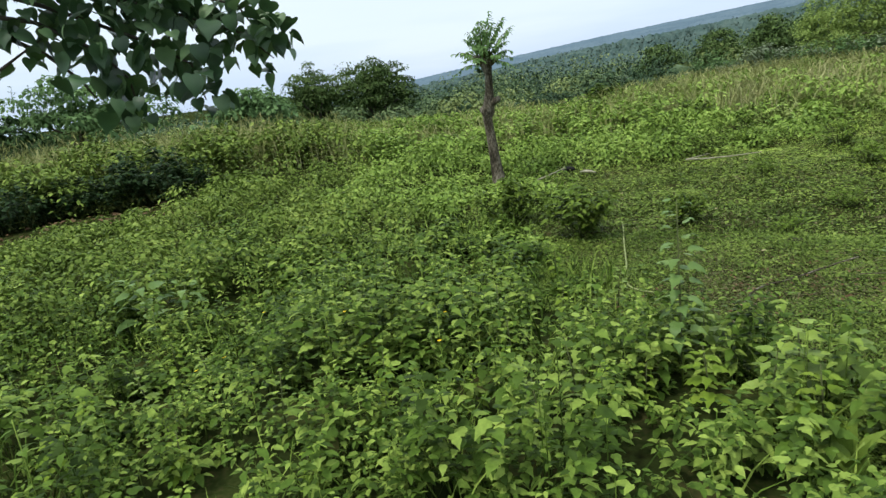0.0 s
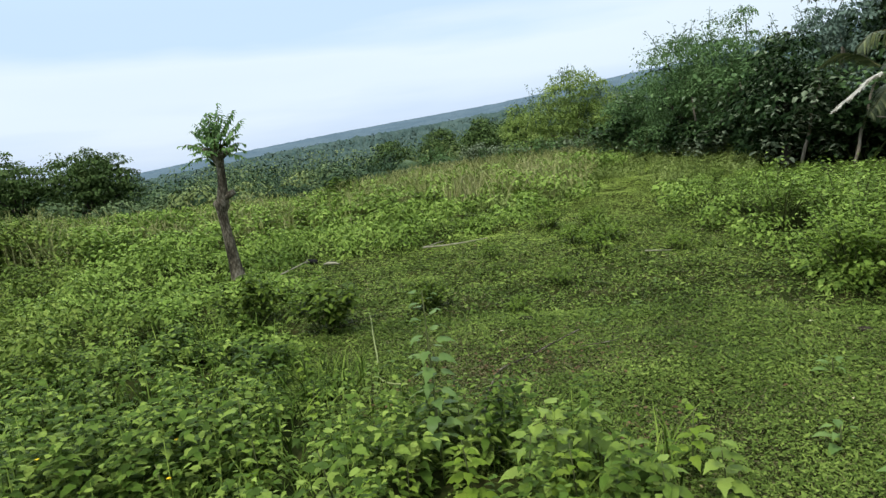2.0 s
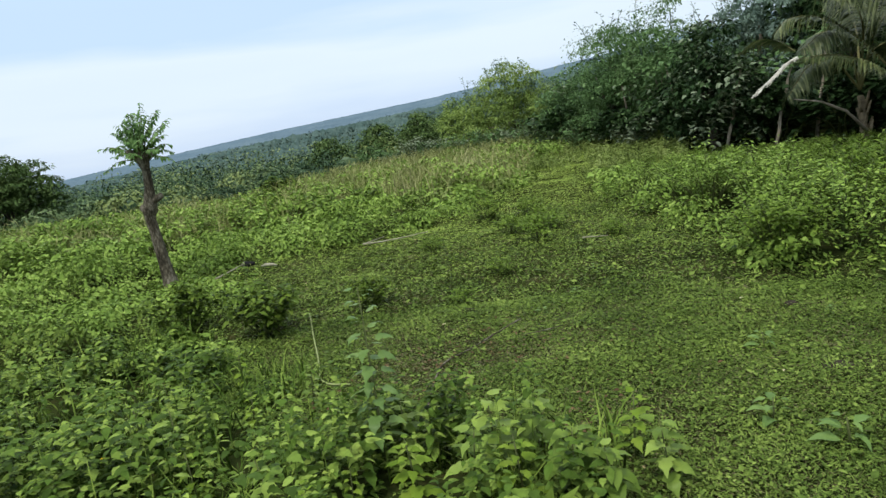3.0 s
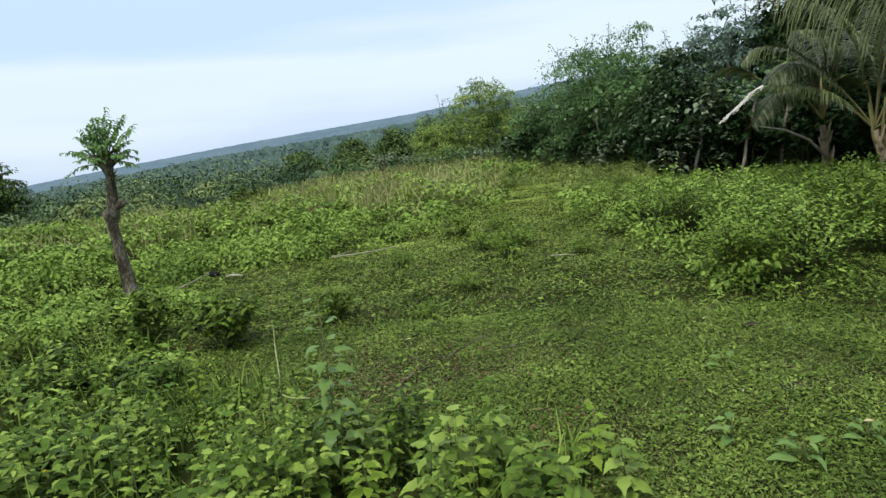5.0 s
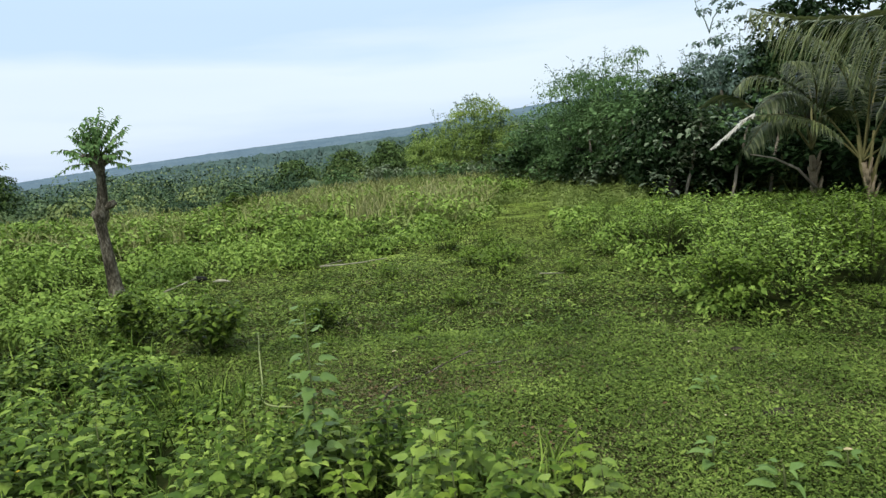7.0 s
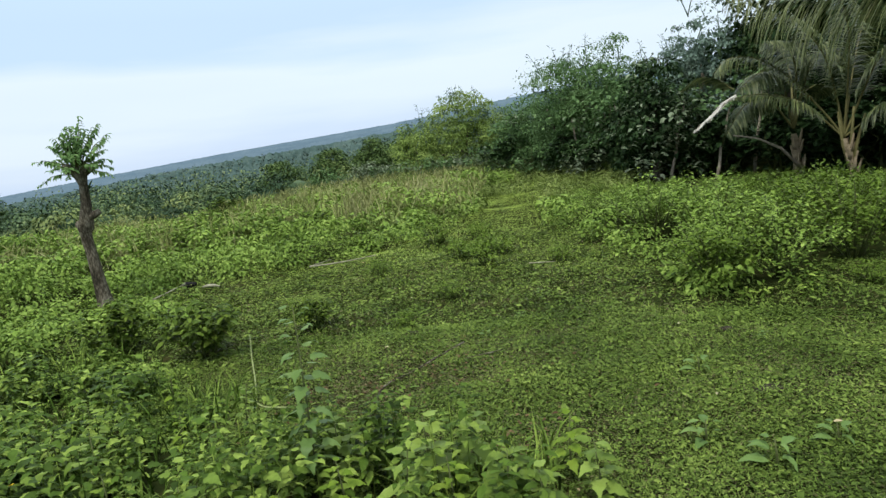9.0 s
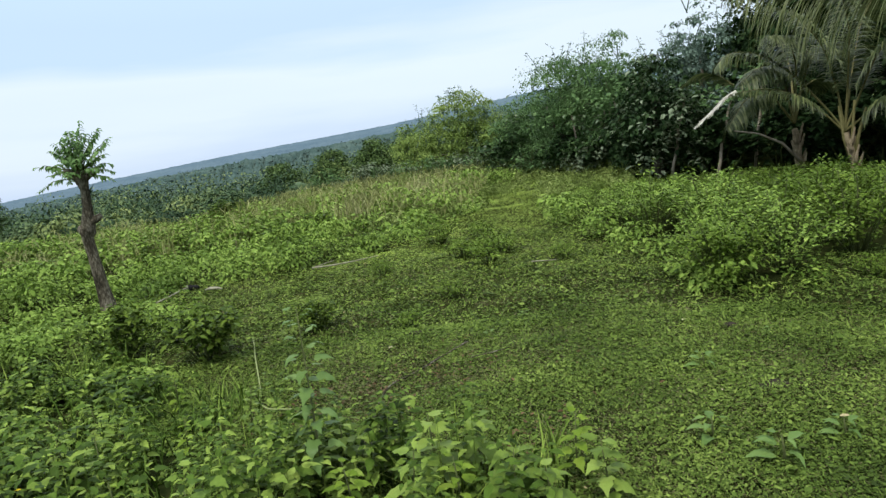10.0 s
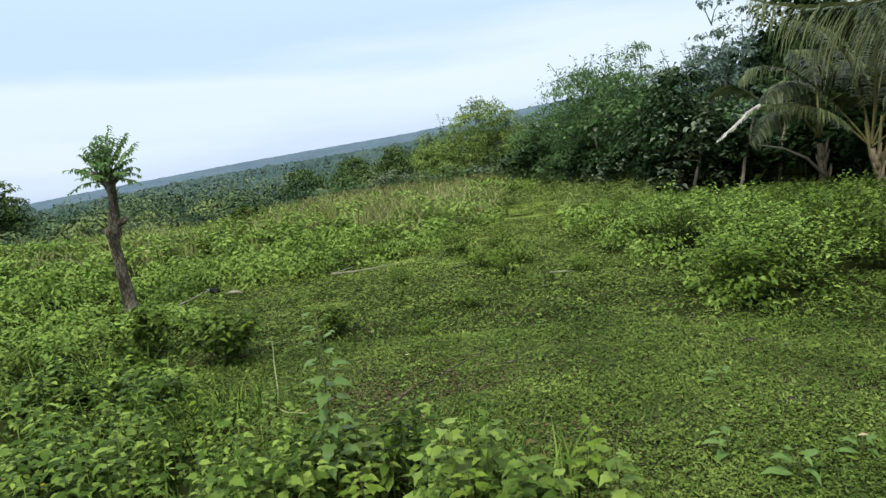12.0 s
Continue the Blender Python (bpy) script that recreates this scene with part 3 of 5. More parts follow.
def weeds_near():
    """Near weeds stand in clumps with dark gaps between, over a low carpet, with blades of grass among them."""
    rng = np.random.default_rng(21)
    cx, cy, cd = scatter_points(400, -82, 45, 1.5, 6.4, rng)
    per = 12
    r = rng.uniform(0.09, 0.20, len(cx))
    u = rng.standard_normal((len(cx), per, 2)) * 0.75
    tx, ty = (cx[:, None] + u[..., 0] * r[:, None]).ravel(), (cy[:, None] + u[..., 1] * r[:, None]).ravel()
    tall = np.repeat(rng.uniform(0.9, 2.2, len(cx)), per) * np.clip(1.12 - 0.28 * (u ** 2).sum(-1), 0.4, 1.12).ravel()
    x, y, d = scatter_points(1500, -82, 45, 1.5, 6.2, rng)
    x, y = np.concatenate([tx, x]), np.concatenate([ty, y])
    tall = np.concatenate([tall, rng.uniform(0.12, 0.5, len(d))])
    kind = np.concatenate([np.repeat(rng.integers(0, 3, len(cx)), per), rng.integers(1, 3, len(d))])
    d = np.hypot(x - EYE_X, y - EYE_Y)
    keep = (soft_inside(x, y, LAWN) < -0.05 + 0.12 * patches(x, y, 3.0, 3.0)) & (soft_inside(x, y, THICKET) < 0.2) & (d > 1.5)
    x, y, d, tall, kind = x[keep], y[keep], d[keep], tall[keep], kind[keep]
    h = weed_height(x, y, d) * tall
    pieces = []
    for shape, sort, k, s in ((JAGGED, 0, 11, 0.072), (LEAF, 1, 15, 0.046), (LEAF, 2, 13, 0.060)):
        sel = kind == sort
        n = int(sel.sum())
        pieces.append(leaves(shape, *whorled(x[sel], y[sel], ground_height(x[sel], y[sel]), h[sel], k, np.full(n, s) * rng.uniform(0.75, 1.25, n), rng, 0.34, (-0.5, 0.15))))
    for i in np.flatnonzero(rng.random(len(x)) < 0.3):
        g = float(ground_height(x[i], y[i]))
        pieces.append(tube([(x[i], y[i], g - 0.02), (x[i] + 0.01, y[i], g + h[i] * 0.9)], [0.004, 0.002], 3))
    x, y, d = scatter_points(9000, -82, 10, 1.8, 6.4, rng)
    keep = (soft_inside(x, y, LAWN) < 0.1) & (patches(x, y, 7.0, 1.5) > 0.15)
    x, y = x[keep], y[keep]
    n = len(x)
    pos = np.stack([x, y, ground_height(x, y)], 1)
    pieces.append(leaves(BLADE, pos, rng.uniform(0, 6.28, n), rng.uniform(0.7, 1.4, n), rng.uniform(-0.4, 0.4, n), rng.uniform(0.12, 0.34, n)))
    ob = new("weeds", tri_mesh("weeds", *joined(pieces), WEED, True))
    return tagged(ob, "knee-high green broad-leaved weeds covering the ground", "weeds", kind="stuff")


def weeds_meadow():
    """Low carpet, and domed clumps of herbs that stand out of it."""
    rng = np.random.default_rng(22)
    pieces = []

    def free(x, y):
        behind = (x - EYE_X > 0.12 * (y - EYE_Y)) & (y > 13)
        return (soft_inside(x, y, LAWN) < 0.15 * patches(x, y, 3.0, 3.0)) & (soft_inside(x, y, THICKET) < 0.2) & ~behind

    for count, d0, d1, k, s in ((9500, 6.0, 11.5, 6, 0.050), (9500, 11.5, 22, 5, 0.080)):
        x, y, d = scatter_points(count, -80, 25, d0, d1, rng)
        az = np.degrees(np.arctan2(x - EYE_X, y - EYE_Y))
        keep = free(x, y) & (rng.random(count) > 0.95 * np.exp(-((d - 11.7) / 1.0) ** 2) * np.clip((-az - 50) / 5, 0, 1))
        x, y, d = x[keep], y[keep], d[keep]
        h = weed_height(x, y, d) * rng.uniform(0.35, 1.0, len(x))
        pieces.append(leaves(KITE, *whorled(x, y, ground_height(x, y), h, k, s * rng.uniform(0.7, 1.3, len(x)), rng)))
    for count, d0, d1, k, s, spread in ((900, 5.6, 11.5, 80, 0.052, 0.21), (900, 11.5, 22, 56, 0.080, 0.30)):
        x, y, d = scatter_points(count, -80, 25, d0, d1, rng)
        az = np.degrees(np.arctan2(x - EYE_X, y - EYE_Y))
        keep = free(x, y) & ((az > -53) | (np.abs(d - 11.8) > 0.9)) & (patches(x, y, 11.0, 1.9) > -0.9)
        x, y, d = x[keep], y[keep], d[keep]
        n = len(x)
        r = spread * np.exp(rng.normal(0, 0.4, n))
        h = np.minimum(weed_height(x, y, d) * rng.uniform(0.7, 1.7, n), edge_rise(x, y) * rng.uniform(0.7, 1.0, n))
        r = np.minimum(r, 0.9 * h + 0.04)
        c = np.stack([x, y, ground_height(x, y) + np.maximum(h - 0.5 * r, 0.03)], 1)
        pieces.append(lumps(c, r, k, s, KITE, rng, 0.6, -0.2, 0.45))
        for up in (0.45, 0.85):
            o = c + np.stack([rng.normal(0, 0.5, n) * r, rng.normal(0, 0.5, n) * r, (up - 0.85) * h], 1)
            pieces.append(lumps(o, r * (1.25 - 0.4 * up), k // 4, s * 1.1, KITE, rng, 0.7, -0.3, 0.5))
    v, t = joined(pieces)
    mid = v[t[:, 0]]
    az = np.degrees(np.arctan2(mid[:, 0] - EYE_X, mid[:, 1] - EYE_Y)) + 5 * patches(mid[:, 0], mid[:, 1], 2.0, 0.6)
    lush = np.repeat((az[::2] < -37), 2)
    for name, sel, mat, label in (("bank_weeds", lush, BANK, "lush green weeds towards the overgrown bank"), ("meadow_weeds", ~lush, MEADOW, "")):
        used, flat = np.unique(t[sel], return_inverse=True)
        ob = new(name, tri_mesh(name, v[used], flat.reshape(-1, 3), mat, True))
        tagged(ob, label, "weeds", kind="stuff")
    return tagged(ob, "yellow-green low meadow weeds over the open field", "weeds", kind="stuff")


def lawn_turf():
    """Short creeping leaves and grass, close-cropped."""
    rng = np.random.default_rng(23)
    pieces = []
    for count, d0, d1, s in ((340000, 1.8, 5.6, 0.0158), (125000, 5.2, 10.5, 0.0265)):
        x, y, d = scatter_points(count, -32, 48, d0, d1, rng)
        keep = soft_inside(x, y, LAWN) > -0.55
        x, y = x[keep], y[keep]
        n = len(x)
        worn = patches(x, y, 8.0, 2.2) + 0.6 * patches(x, y, 2.0, 7.0) + 1.6 * np.exp(-(((x + 0.1) / 0.75) ** 2 + ((y - 4.75) / 0.5) ** 2)) + 0.9 * np.exp(-(((x - 0.55) / 0.4) ** 2 + ((y - 3.7) / 0.35) ** 2))
        keep = rng.random(n) < np.clip(0.95 - 0.35 * worn + 0.25 * patches(x, y, 5.0, 9.0), 0.3, 1)
        x, y = x[keep], y[keep]
        n = len(x)
        pos = np.stack([x, y, ground_height(x, y) + rng.uniform(0.0, 0.04, n) * (1 + 0.5 * patches(x, y, 4.0, 3.0))], 1)
        grass = rng.random(n) < 0.42
        for shape, sel, lo, hi, f in ((KITE, ~grass, -0.3, 0.6, 1.08), (NEEDLE, grass, 0.05, 0.9, 1.25)):
            m = int(sel.sum())
            pieces.append(leaves(shape, pos[sel], rng.uniform(0, 6.28, m), rng.uniform(lo, hi, m), rng.uniform(-0.6, 0.6, m), s * f * np.exp(rng.normal(-0.05, 0.38, m))))
    # far lawn and lane, covered with the brightened grass colour
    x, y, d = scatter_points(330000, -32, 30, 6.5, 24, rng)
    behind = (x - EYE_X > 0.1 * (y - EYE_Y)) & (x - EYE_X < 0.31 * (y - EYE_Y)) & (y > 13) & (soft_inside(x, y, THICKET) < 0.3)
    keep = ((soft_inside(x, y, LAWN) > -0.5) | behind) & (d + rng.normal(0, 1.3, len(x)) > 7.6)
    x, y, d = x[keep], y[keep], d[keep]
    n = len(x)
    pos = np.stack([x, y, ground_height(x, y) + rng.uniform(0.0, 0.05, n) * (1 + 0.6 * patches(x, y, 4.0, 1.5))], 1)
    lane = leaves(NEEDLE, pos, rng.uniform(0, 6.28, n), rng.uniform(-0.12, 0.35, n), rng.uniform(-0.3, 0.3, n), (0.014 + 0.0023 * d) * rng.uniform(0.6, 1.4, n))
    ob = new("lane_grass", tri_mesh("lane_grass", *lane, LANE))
    tagged(ob, "short yellow-green lane grass beside the thicket, light put into its colour", "grass", kind="stuff")
    cx, cy, cd = scatter_points(2600, -32, 48, 1.8, 8.5, rng)
    held = (soft_inside(cx, cy, LAWN) > -0.3) & (patches(cx, cy, 12.0, 2.6) + rng.normal(0, 0.5, len(cx)) > 0.1)
    cx, cy = np.repeat(cx[held], 14), np.repeat(cy[held], 14)
    n = len(cx)
    cx, cy = cx + rng.normal(0, 0.035, n), cy + rng.normal(0, 0.035, n)
    pos = np.stack([cx, cy, ground_height(cx, cy)], 1)
    pieces.append(leaves(NEEDLE, pos, rng.uniform(0, 6.28, n), rng.uniform(0.3, 1.3, n), rng.uniform(-0.5, 0.5, n), rng.uniform(0.02, 0.046, n)))
    ob = new("lawn", tri_mesh("lawn", *joined(pieces), TURF))
    tagged(ob, "short grazed grass with creeping leaves and worn patches", "grass", kind="stuff")
    pieces = []
    for count, d0, d1, s in ((130000, 1.8, 5.4, 0.019), (60000, 5.4, 11, 0.032)):
        x, y, d = scatter_points(count, -32, 48, d0, d1, rng)
        near = np.exp(-(((x + 0.1) / 0.8) ** 2 + ((y - 4.7) / 0.6) ** 2))
        keep = (soft_inside(x, y, LAWN) > -0.3) & (rng.random(count) < np.clip(0.5 + 0.35 * patches(x, y, 8.0, 2.2) + near, 0.1, 1))
        x, y = x[keep], y[keep]
        n = len(x)
        pos = np.stack([x, y, ground_height(x, y) + rng.uniform(0.0, 0.032, n)], 1)
        pieces.append(leaves(NEEDLE, pos, rng.uniform(0, 6.28, n), rng.uniform(-0.2, 0.6, n), rng.uniform(-0.6, 0.6, n), s * rng.uniform(0.6, 1.5, n)))
    ob = new("dry_turf", tri_mesh("dry_turf", *joined(pieces), DRY_TURF))
    return tagged(ob, "brown withered blades in the grazed grass", "grass", kind="stuff")


def tall_grass():
    """Pale seeding grass along the far edge of the field."""
    rng = np.random.default_rng(24)
    x, y, d = scatter_points(95000, -78, 4.5, 12.0, 32, rng)
    az = np.degrees(np.arctan2(x - EYE_X, y - EYE_Y))
    near = np.interp(az, [-78, -45, -30, -15, -5, 2, 8], [14.5, 14.5, 12.2, 12.6, 13.6, 13.6, 15])
    dens = np.clip((d - near) / 2.5, 0, 1) * np.clip(0.55 + 0.75 * patches(x, y, 6.0, 0.8) + 0.6 * np.exp(-((az + 4) / 12) ** 2) + 0.7 * np.clip((-az - 40) / 6, 0, 1), 0.04, 1)
    keep = (rng.random(len(x)) < dens) & (soft_inside(x, y, LAWN) < -0.1) & (d < np.interp(az, [-78, -34, -14, -4], [19, 19, 23, 32]))
    x, y, d = x[keep], y[keep], d[keep]
    n = len(x)
    h = np.where(az[keep] < -40, rng.uniform(0.9, 1.5, n), np.where(az[keep] < -13, rng.uniform(0.25, 0.75, n), rng.uniform(0.4, 0.95, n))) * np.clip(0.95 + 0.3 * patches(x, y, 9.0, 1.2), 0.5, 1.4)
    h = np.minimum(h, edge_rise(x, y) * rng.uniform(0.7, 1.12, n) * np.where(az[keep] < -40, 1.2, 1.0))
    pos = np.stack([x, y, ground_height(x, y)], 1)
    v, t = leaves(BLADE, pos, rng.uniform(0, 6.28, n), rng.uniform(1.05, 1.5, n), rng.uniform(-0.4, 0.4, n), h)
    heads = rng.random(n) < 0.2
    m = int(heads.sum())
    tips = pos[heads] + np.stack([np.zeros(m), np.zeros(m), h[heads] * 0.92], 1)
    w = leaves((SLIM[0] * np.array([1, 0.38, 1]), SLIM[1]), tips, rng.uniform(0, 6.28, m), rng.uniform(0.4, 1.4, m), rng.uniform(-1, 1, m), rng.uniform(0.12, 0.24, m))
    ob = new("tall_grass", tri_mesh("tall_grass", *joined([(v, t), w]), HAY))
    return tagged(ob, "tall straw-coloured seeding grass along the field's edge", "grass", kind="stuff")


def weeds_behind():
    """The same field goes on behind the walk."""
    rng = np.random.default_rng(26)
    x, y, d = scatter_points(2400, 46, 277, 1.1, 9.0, rng)
    h = 0.10 + 0.16 * rng.random(len(x)) * np.clip(d - 0.6, 0.2, 1.0)
    ob = new("field_weeds", tri_mesh("field_weeds", *leaves(KITE, *whorled(x, y, ground_height(x, y), h, 7, 0.11 * rng.uniform(0.7, 1.3, len(x)), rng)), BANK))
    return tagged(ob, "low green weeds where the field goes on", "weeds", kind="stuff")


def verge():
    """Half-high grass and herbs where the field meets the belt of trees, and along the lane."""
    rng = np.random.default_rng(27)
    x, y, d = scatter_points(22000, -6, 17, 13.0, 26, rng)
    az = np.degrees(np.arctan2(x - EYE_X, y - EYE_Y))
    rim = np.interp(az, [-6, 4, 10, 17, 22, 30, 52], [26, 24.5, 22.5, 19.5, 17.6, 17.3, 15.0])
    keep = (soft_inside(x, y, THICKET) < 0.1) & (d < rim + 0.4) & (rng.random(len(x)) < np.clip(0.25 + 0.35 * patches(x, y, 4.0, 1.1) + 0.9 * np.exp(-((d - rim) / 1.6) ** 2), 0, 1)) & ((soft_inside(x, y, LAWN) < 0.1) | (d > 16.5))
    x, y, d, rim = x[keep], y[keep], d[keep], rim[keep]
    n = len(x)
    h = rng.uniform(0.12, 0.34, n) + 0.35 * rng.random(n) * np.exp(-((d - rim) / 1.2) ** 2)
    pos = np.stack([x, y, ground_height(x, y)], 1)
    pieces = [leaves(BLADE, pos, rng.uniform(0, 6.28, n), rng.uniform(0.9, 1.5, n), rng.uniform(-0.4, 0.4, n), h * 1.2)]
    tuft = rng.random(n) < 0.16
    c = pos[tuft] + np.stack([np.zeros(tuft.sum()), np.zeros(tuft.sum()), h[tuft] * 0.55], 1)
    pieces.append(lumps(c, h[tuft] * rng.uniform(0.4, 0.75, len(c)), 34, 0.062, KITE, rng, 0.8, -0.3))
    ob = new("verge_weeds", tri_mesh("verge_weeds", *joined(pieces), VERGE))
    return tagged(ob, "half-high grass and herbs along the foot of the trees", "weeds", kind="stuff")


weeds_near()
verge()
weeds_behind()
weeds_meadow()
lawn_turf()
tall_grass()

# ---- trees and bushes ----


def crown_leaves(blobs, per_area, cluster, leaf, shape, rng, thin=0.0, inner=0.2):
    """Leaves in layered tufts over ellipsoid masses (x, y, z, rx, ry, rz), with gaps between the tufts."""
    pieces = []
    for bx, by, bz, rx, ry, rz in blobs:
        area = 4 * math.pi * ((rx * ry) ** 1.6 / 3 + (rx * rz) ** 1.6 / 3 + (ry * rz) ** 1.6 / 3) ** (1 / 1.6)
        n = max(5, int(area * per_area * 0.27))
        u = rng.standard_normal((n, 3))
        u /= np.linalg.norm(u, axis=1)[:, None]
        u[:, 2] = np.where(u[:, 2] < -0.7, -u[:, 2], u[:, 2])
        rr = np.where(rng.random(n) < inner, rng.uniform(0.35, 0.8, n), rng.uniform(0.82, 1.12, n))
        c = np.array([bx, by, bz]) + u * rr[:, None] * np.array([rx, ry, rz])
        c = c[rng.random(n) > thin]
        c[:, 2] = np.maximum(c[:, 2], 0.25)
        pieces.append(lumps(c, cluster * 1.5 * np.exp(rng.normal(0, 0.35, len(c))), 50, leaf * 0.85, shape, rng))
    return joined(pieces)


def tree(name, label, at, blobs, trunk_r, mat, bark, per_area=9, cluster=0.2, leaf=0.16, shape=KITE, seed=1, thin=0.1, lean=(0, 0), group="", twigs=0, pale=0):
    """A tree: a tapered trunk, limbs to its leaf masses, and a crown in clumps. Blobs are relative to the foot."""
    rng = np.random.default_rng(seed)
    ob = thing(name, label, "tree", group, at)
    top = max(b[2] for b in blobs)
    fork = np.array([lean[0], lean[1], top * 0.45])
    part("trunk", tri_mesh("trunk", *tube(np.concatenate([[(0, 0, -0.25)], bent((0, 0, 0), fork, 0, 5, 0.03, rng)]), np.linspace(trunk_r * 1.25, trunk_r * 0.7, 6), 8, 0.06, rng), bark, True), ob)
    for b in blobs:
        part("limb", tri_mesh("limb", *tube(bent(fork * 0.9, b[:3], 0.1, 5, 0.05, rng), np.linspace(trunk_r * 0.55, trunk_r * 0.12, 5), 6), bark, True), ob)
    part("crown", tri_mesh("crown", *crown_leaves(blobs, per_area, cluster, leaf, shape, rng, thin), mat), ob)
    if pale:
        # pale sprays on the near side put the crown's lit part into leaf colour
        sprays = []
        for i in range(pale):
            b = blobs[int(rng.integers(len(blobs)))]
            u = rng.standard_normal(3)
            u[1] = -abs(u[1])
            u /= np.linalg.norm(u)
            m = 10
            pos = np.array(b[:3]) + u * np.array(b[3:]) * 1.12 + rng.standard_normal((m, 3)) * 0.12
            sprays.append(leaves(LEAF, pos, rng.uniform(0, 6.28, m), rng.uniform(-0.7, 0.2, m), rng.uniform(-0.5, 0.5, m), rng.uniform(0.11, 0.21, m)))
        tagged(part("pale_leaf_spray", tri_mesh("pale_leaf_spray", *joined(sprays), PALE_TREE), ob, "grey-green leaves made paler for the lit side of the crown"), kind="stuff")
    if twigs:
        tw = []
        for i in range(twigs):
            b = blobs[int(rng.integers(len(blobs)))]
            a = np.array(b[:3]) + np.array([rng.uniform(-0.8, 0.8) * b[3], rng.uniform(-0.5, 0.5) * b[4], b[5] * 0.5])
            e = a + np.array([rng.uniform(-0.5, 0.5), rng.uniform(-0.4, 0.4), b[5] * 0.5 + rng.uniform(0.15, 0.55)])
            tw.append(tube(bent(a, e, 0, 4, 0.03, rng), np.linspace(0.02, 0.006, 4), 4))
            m = 10
            pos = e + (a - e) * rng.uniform(0, 0.5, (m, 1)) + rng.standard_normal((m, 3)) * 0.05
            tw.append(leaves(SLIM, pos, rng.uniform(0, 6.28, m), rng.uniform(-0.3, 0.9, m), rng.uniform(-1, 1, m), rng.uniform(0.08, 0.2, m)))
        tagged(part("twig_spray", tri_mesh("twig_spray", *joined(tw), TREE_BLUE), ob), kind="stuff")
    return ob


def tree_at(az, d, top_el, low_el, half_az, depth=1.4, n=5, seed=1, core=1.0, **more):
    """A tree by bearing, distance, and the angles at which its crown's top and bottom and sides are seen."""
    rng = np.random.default_rng(seed + 100)
    x, y = polar(az, d)
    g = float(ground_height(x, y))
    top, low = 1.57 + d * math.tan(radians(top_el)) - g, 1.57 + d * math.tan(radians(low_el)) - g
    w = d * math.tan(radians(half_az))
    blobs = []
    ca, sa = math.cos(radians(az)), math.sin(radians(az))
    for i in range(n):
        s, q = (i + 0.5) / n * 2 - 1, rng.uniform(-1, 1) * depth * 0.6
        rz = (top - low) * rng.uniform(0.24, 0.34)
        cz = low + rz + (top - low - 2 * rz) * (rng.uniform(0.55, 1.0) if i % 2 else rng.uniform(0.0, 0.6)) * (1 - 0.45 * abs(s))
        rx = w * rng.uniform(0.38, 0.55)
        blobs.append((s * w * 0.65 * ca + q * sa, -s * w * 0.65 * sa + q * ca, cz, rx, max(0.5, depth * 0.5), rz))
    blobs.append((0, 0, top - (top - low) * 0.3, w * 0.5 * core, depth * 0.5 * core, (top - low) * 0.3))
    blobs.append((0, 0, low + (top - low) * 0.35, w * 0.8 * core, depth * 0.6, (top - low) * 0.35))
    return tree(at=(x, y, g), blobs=blobs, seed=seed, **more)


# dark trees beyond the weeds, seen as the walk begins
tree_at(-41.5, 44, 2.0, -4.0, 2.6, 2.5, 8, 31, core=0.6, name="tree", label="rounded dark-green leafy tree beyond the field", trunk_r=0.2, mat=TREE_MID, bark=DARK_BARK, per_area=8, cluster=0.24, leaf=0.18, thin=0.2)
tree_at(-36.5, 45, 2.2, -4.0, 3.4, 3.0, 9, 36, core=0.6, name="tree", label="broad dark-green tree beyond the field", trunk_r=0.22, mat=TREE_MID, bark=DARK_BARK, per_area=8, cluster=0.24, leaf=0.18, thin=0.2)
tree_at(-47.0, 34, 0.6, -4.0, 4.2, 3.0, 6, 33, name="tree", label="wide mid-green tree behind the weedy bank", trunk_r=0.2, mat=TREE_FINE, bark=DARK_BARK, per_area=3.6, cluster=0.28, leaf=0.3)
tree_at(-60.0, 26, 3.0, -3.6, 6.5, 3.0, 6, 34, name="tree", label="open grey-green tree with bare twigs behind the bank", trunk_r=0.16, mat=TREE_FINE, bark=BARK, per_area=4, cluster=0.22, leaf=0.2, thin=0.3, twigs=30)
tree_at(-70.0, 24, 3.0, -3.6, 6.0, 3.0, 6, 35, name="tree", label="dark green tree behind the weedy bank", trunk_r=0.16, mat=TREE_DARK, bark=BARK, per_area=4, cluster=0.22, leaf=0.2)
# dark trees behind the dry grass, before the ridge
for az, d, top, half, seed in ((-4.6, 50, 0.95, 1.9, 21), (-8.3, 53, 0.45, 2.1, 22), (-12.6, 58, -0.1, 2.0, 23), (-1.5, 54, 1.3, 1.9, 24)):
    tree_at(az, d, top, -3.2, half, 2.5, 6, seed, name="tree", label="dark green tree standing behind the dry grass", group="dark trees behind the dry grass", trunk_r=0.18, mat=TREE_MID, bark=DARK_BARK, per_area=7, cluster=0.3, leaf=0.2)
# the belt of trees along the lane
tree_at(-0.6, 30, 2.3, -2.6, 2.6, 2.0, 4, 41, name="tree", label="low olive-green tree with fine leaves", trunk_r=0.10, mat=TREE_LIME, bark=BARK, per_area=8, cluster=0.2, leaf=0.11, twigs=14)
tree_at(3.6, 28.5, 3.9, -4.1, 5.4, 2.2, 7, 42, name="tree", label="yellow-green bushy tree with pale twigs on top", trunk_r=0.12, mat=TREE_LIME, bark=BARK, per_area=13, cluster=0.22, leaf=0.10, twigs=60)
tree_at(8.2, 24.5, 2.7, -4.6, 2.8, 1.8, 5, 43, name="tree", label="grey-green shrubby tree at the edge of the field", trunk_r=0.09, mat=TREE_FINE, bark=BARK, per_area=11, cluster=0.18, leaf=0.10, pale=30)
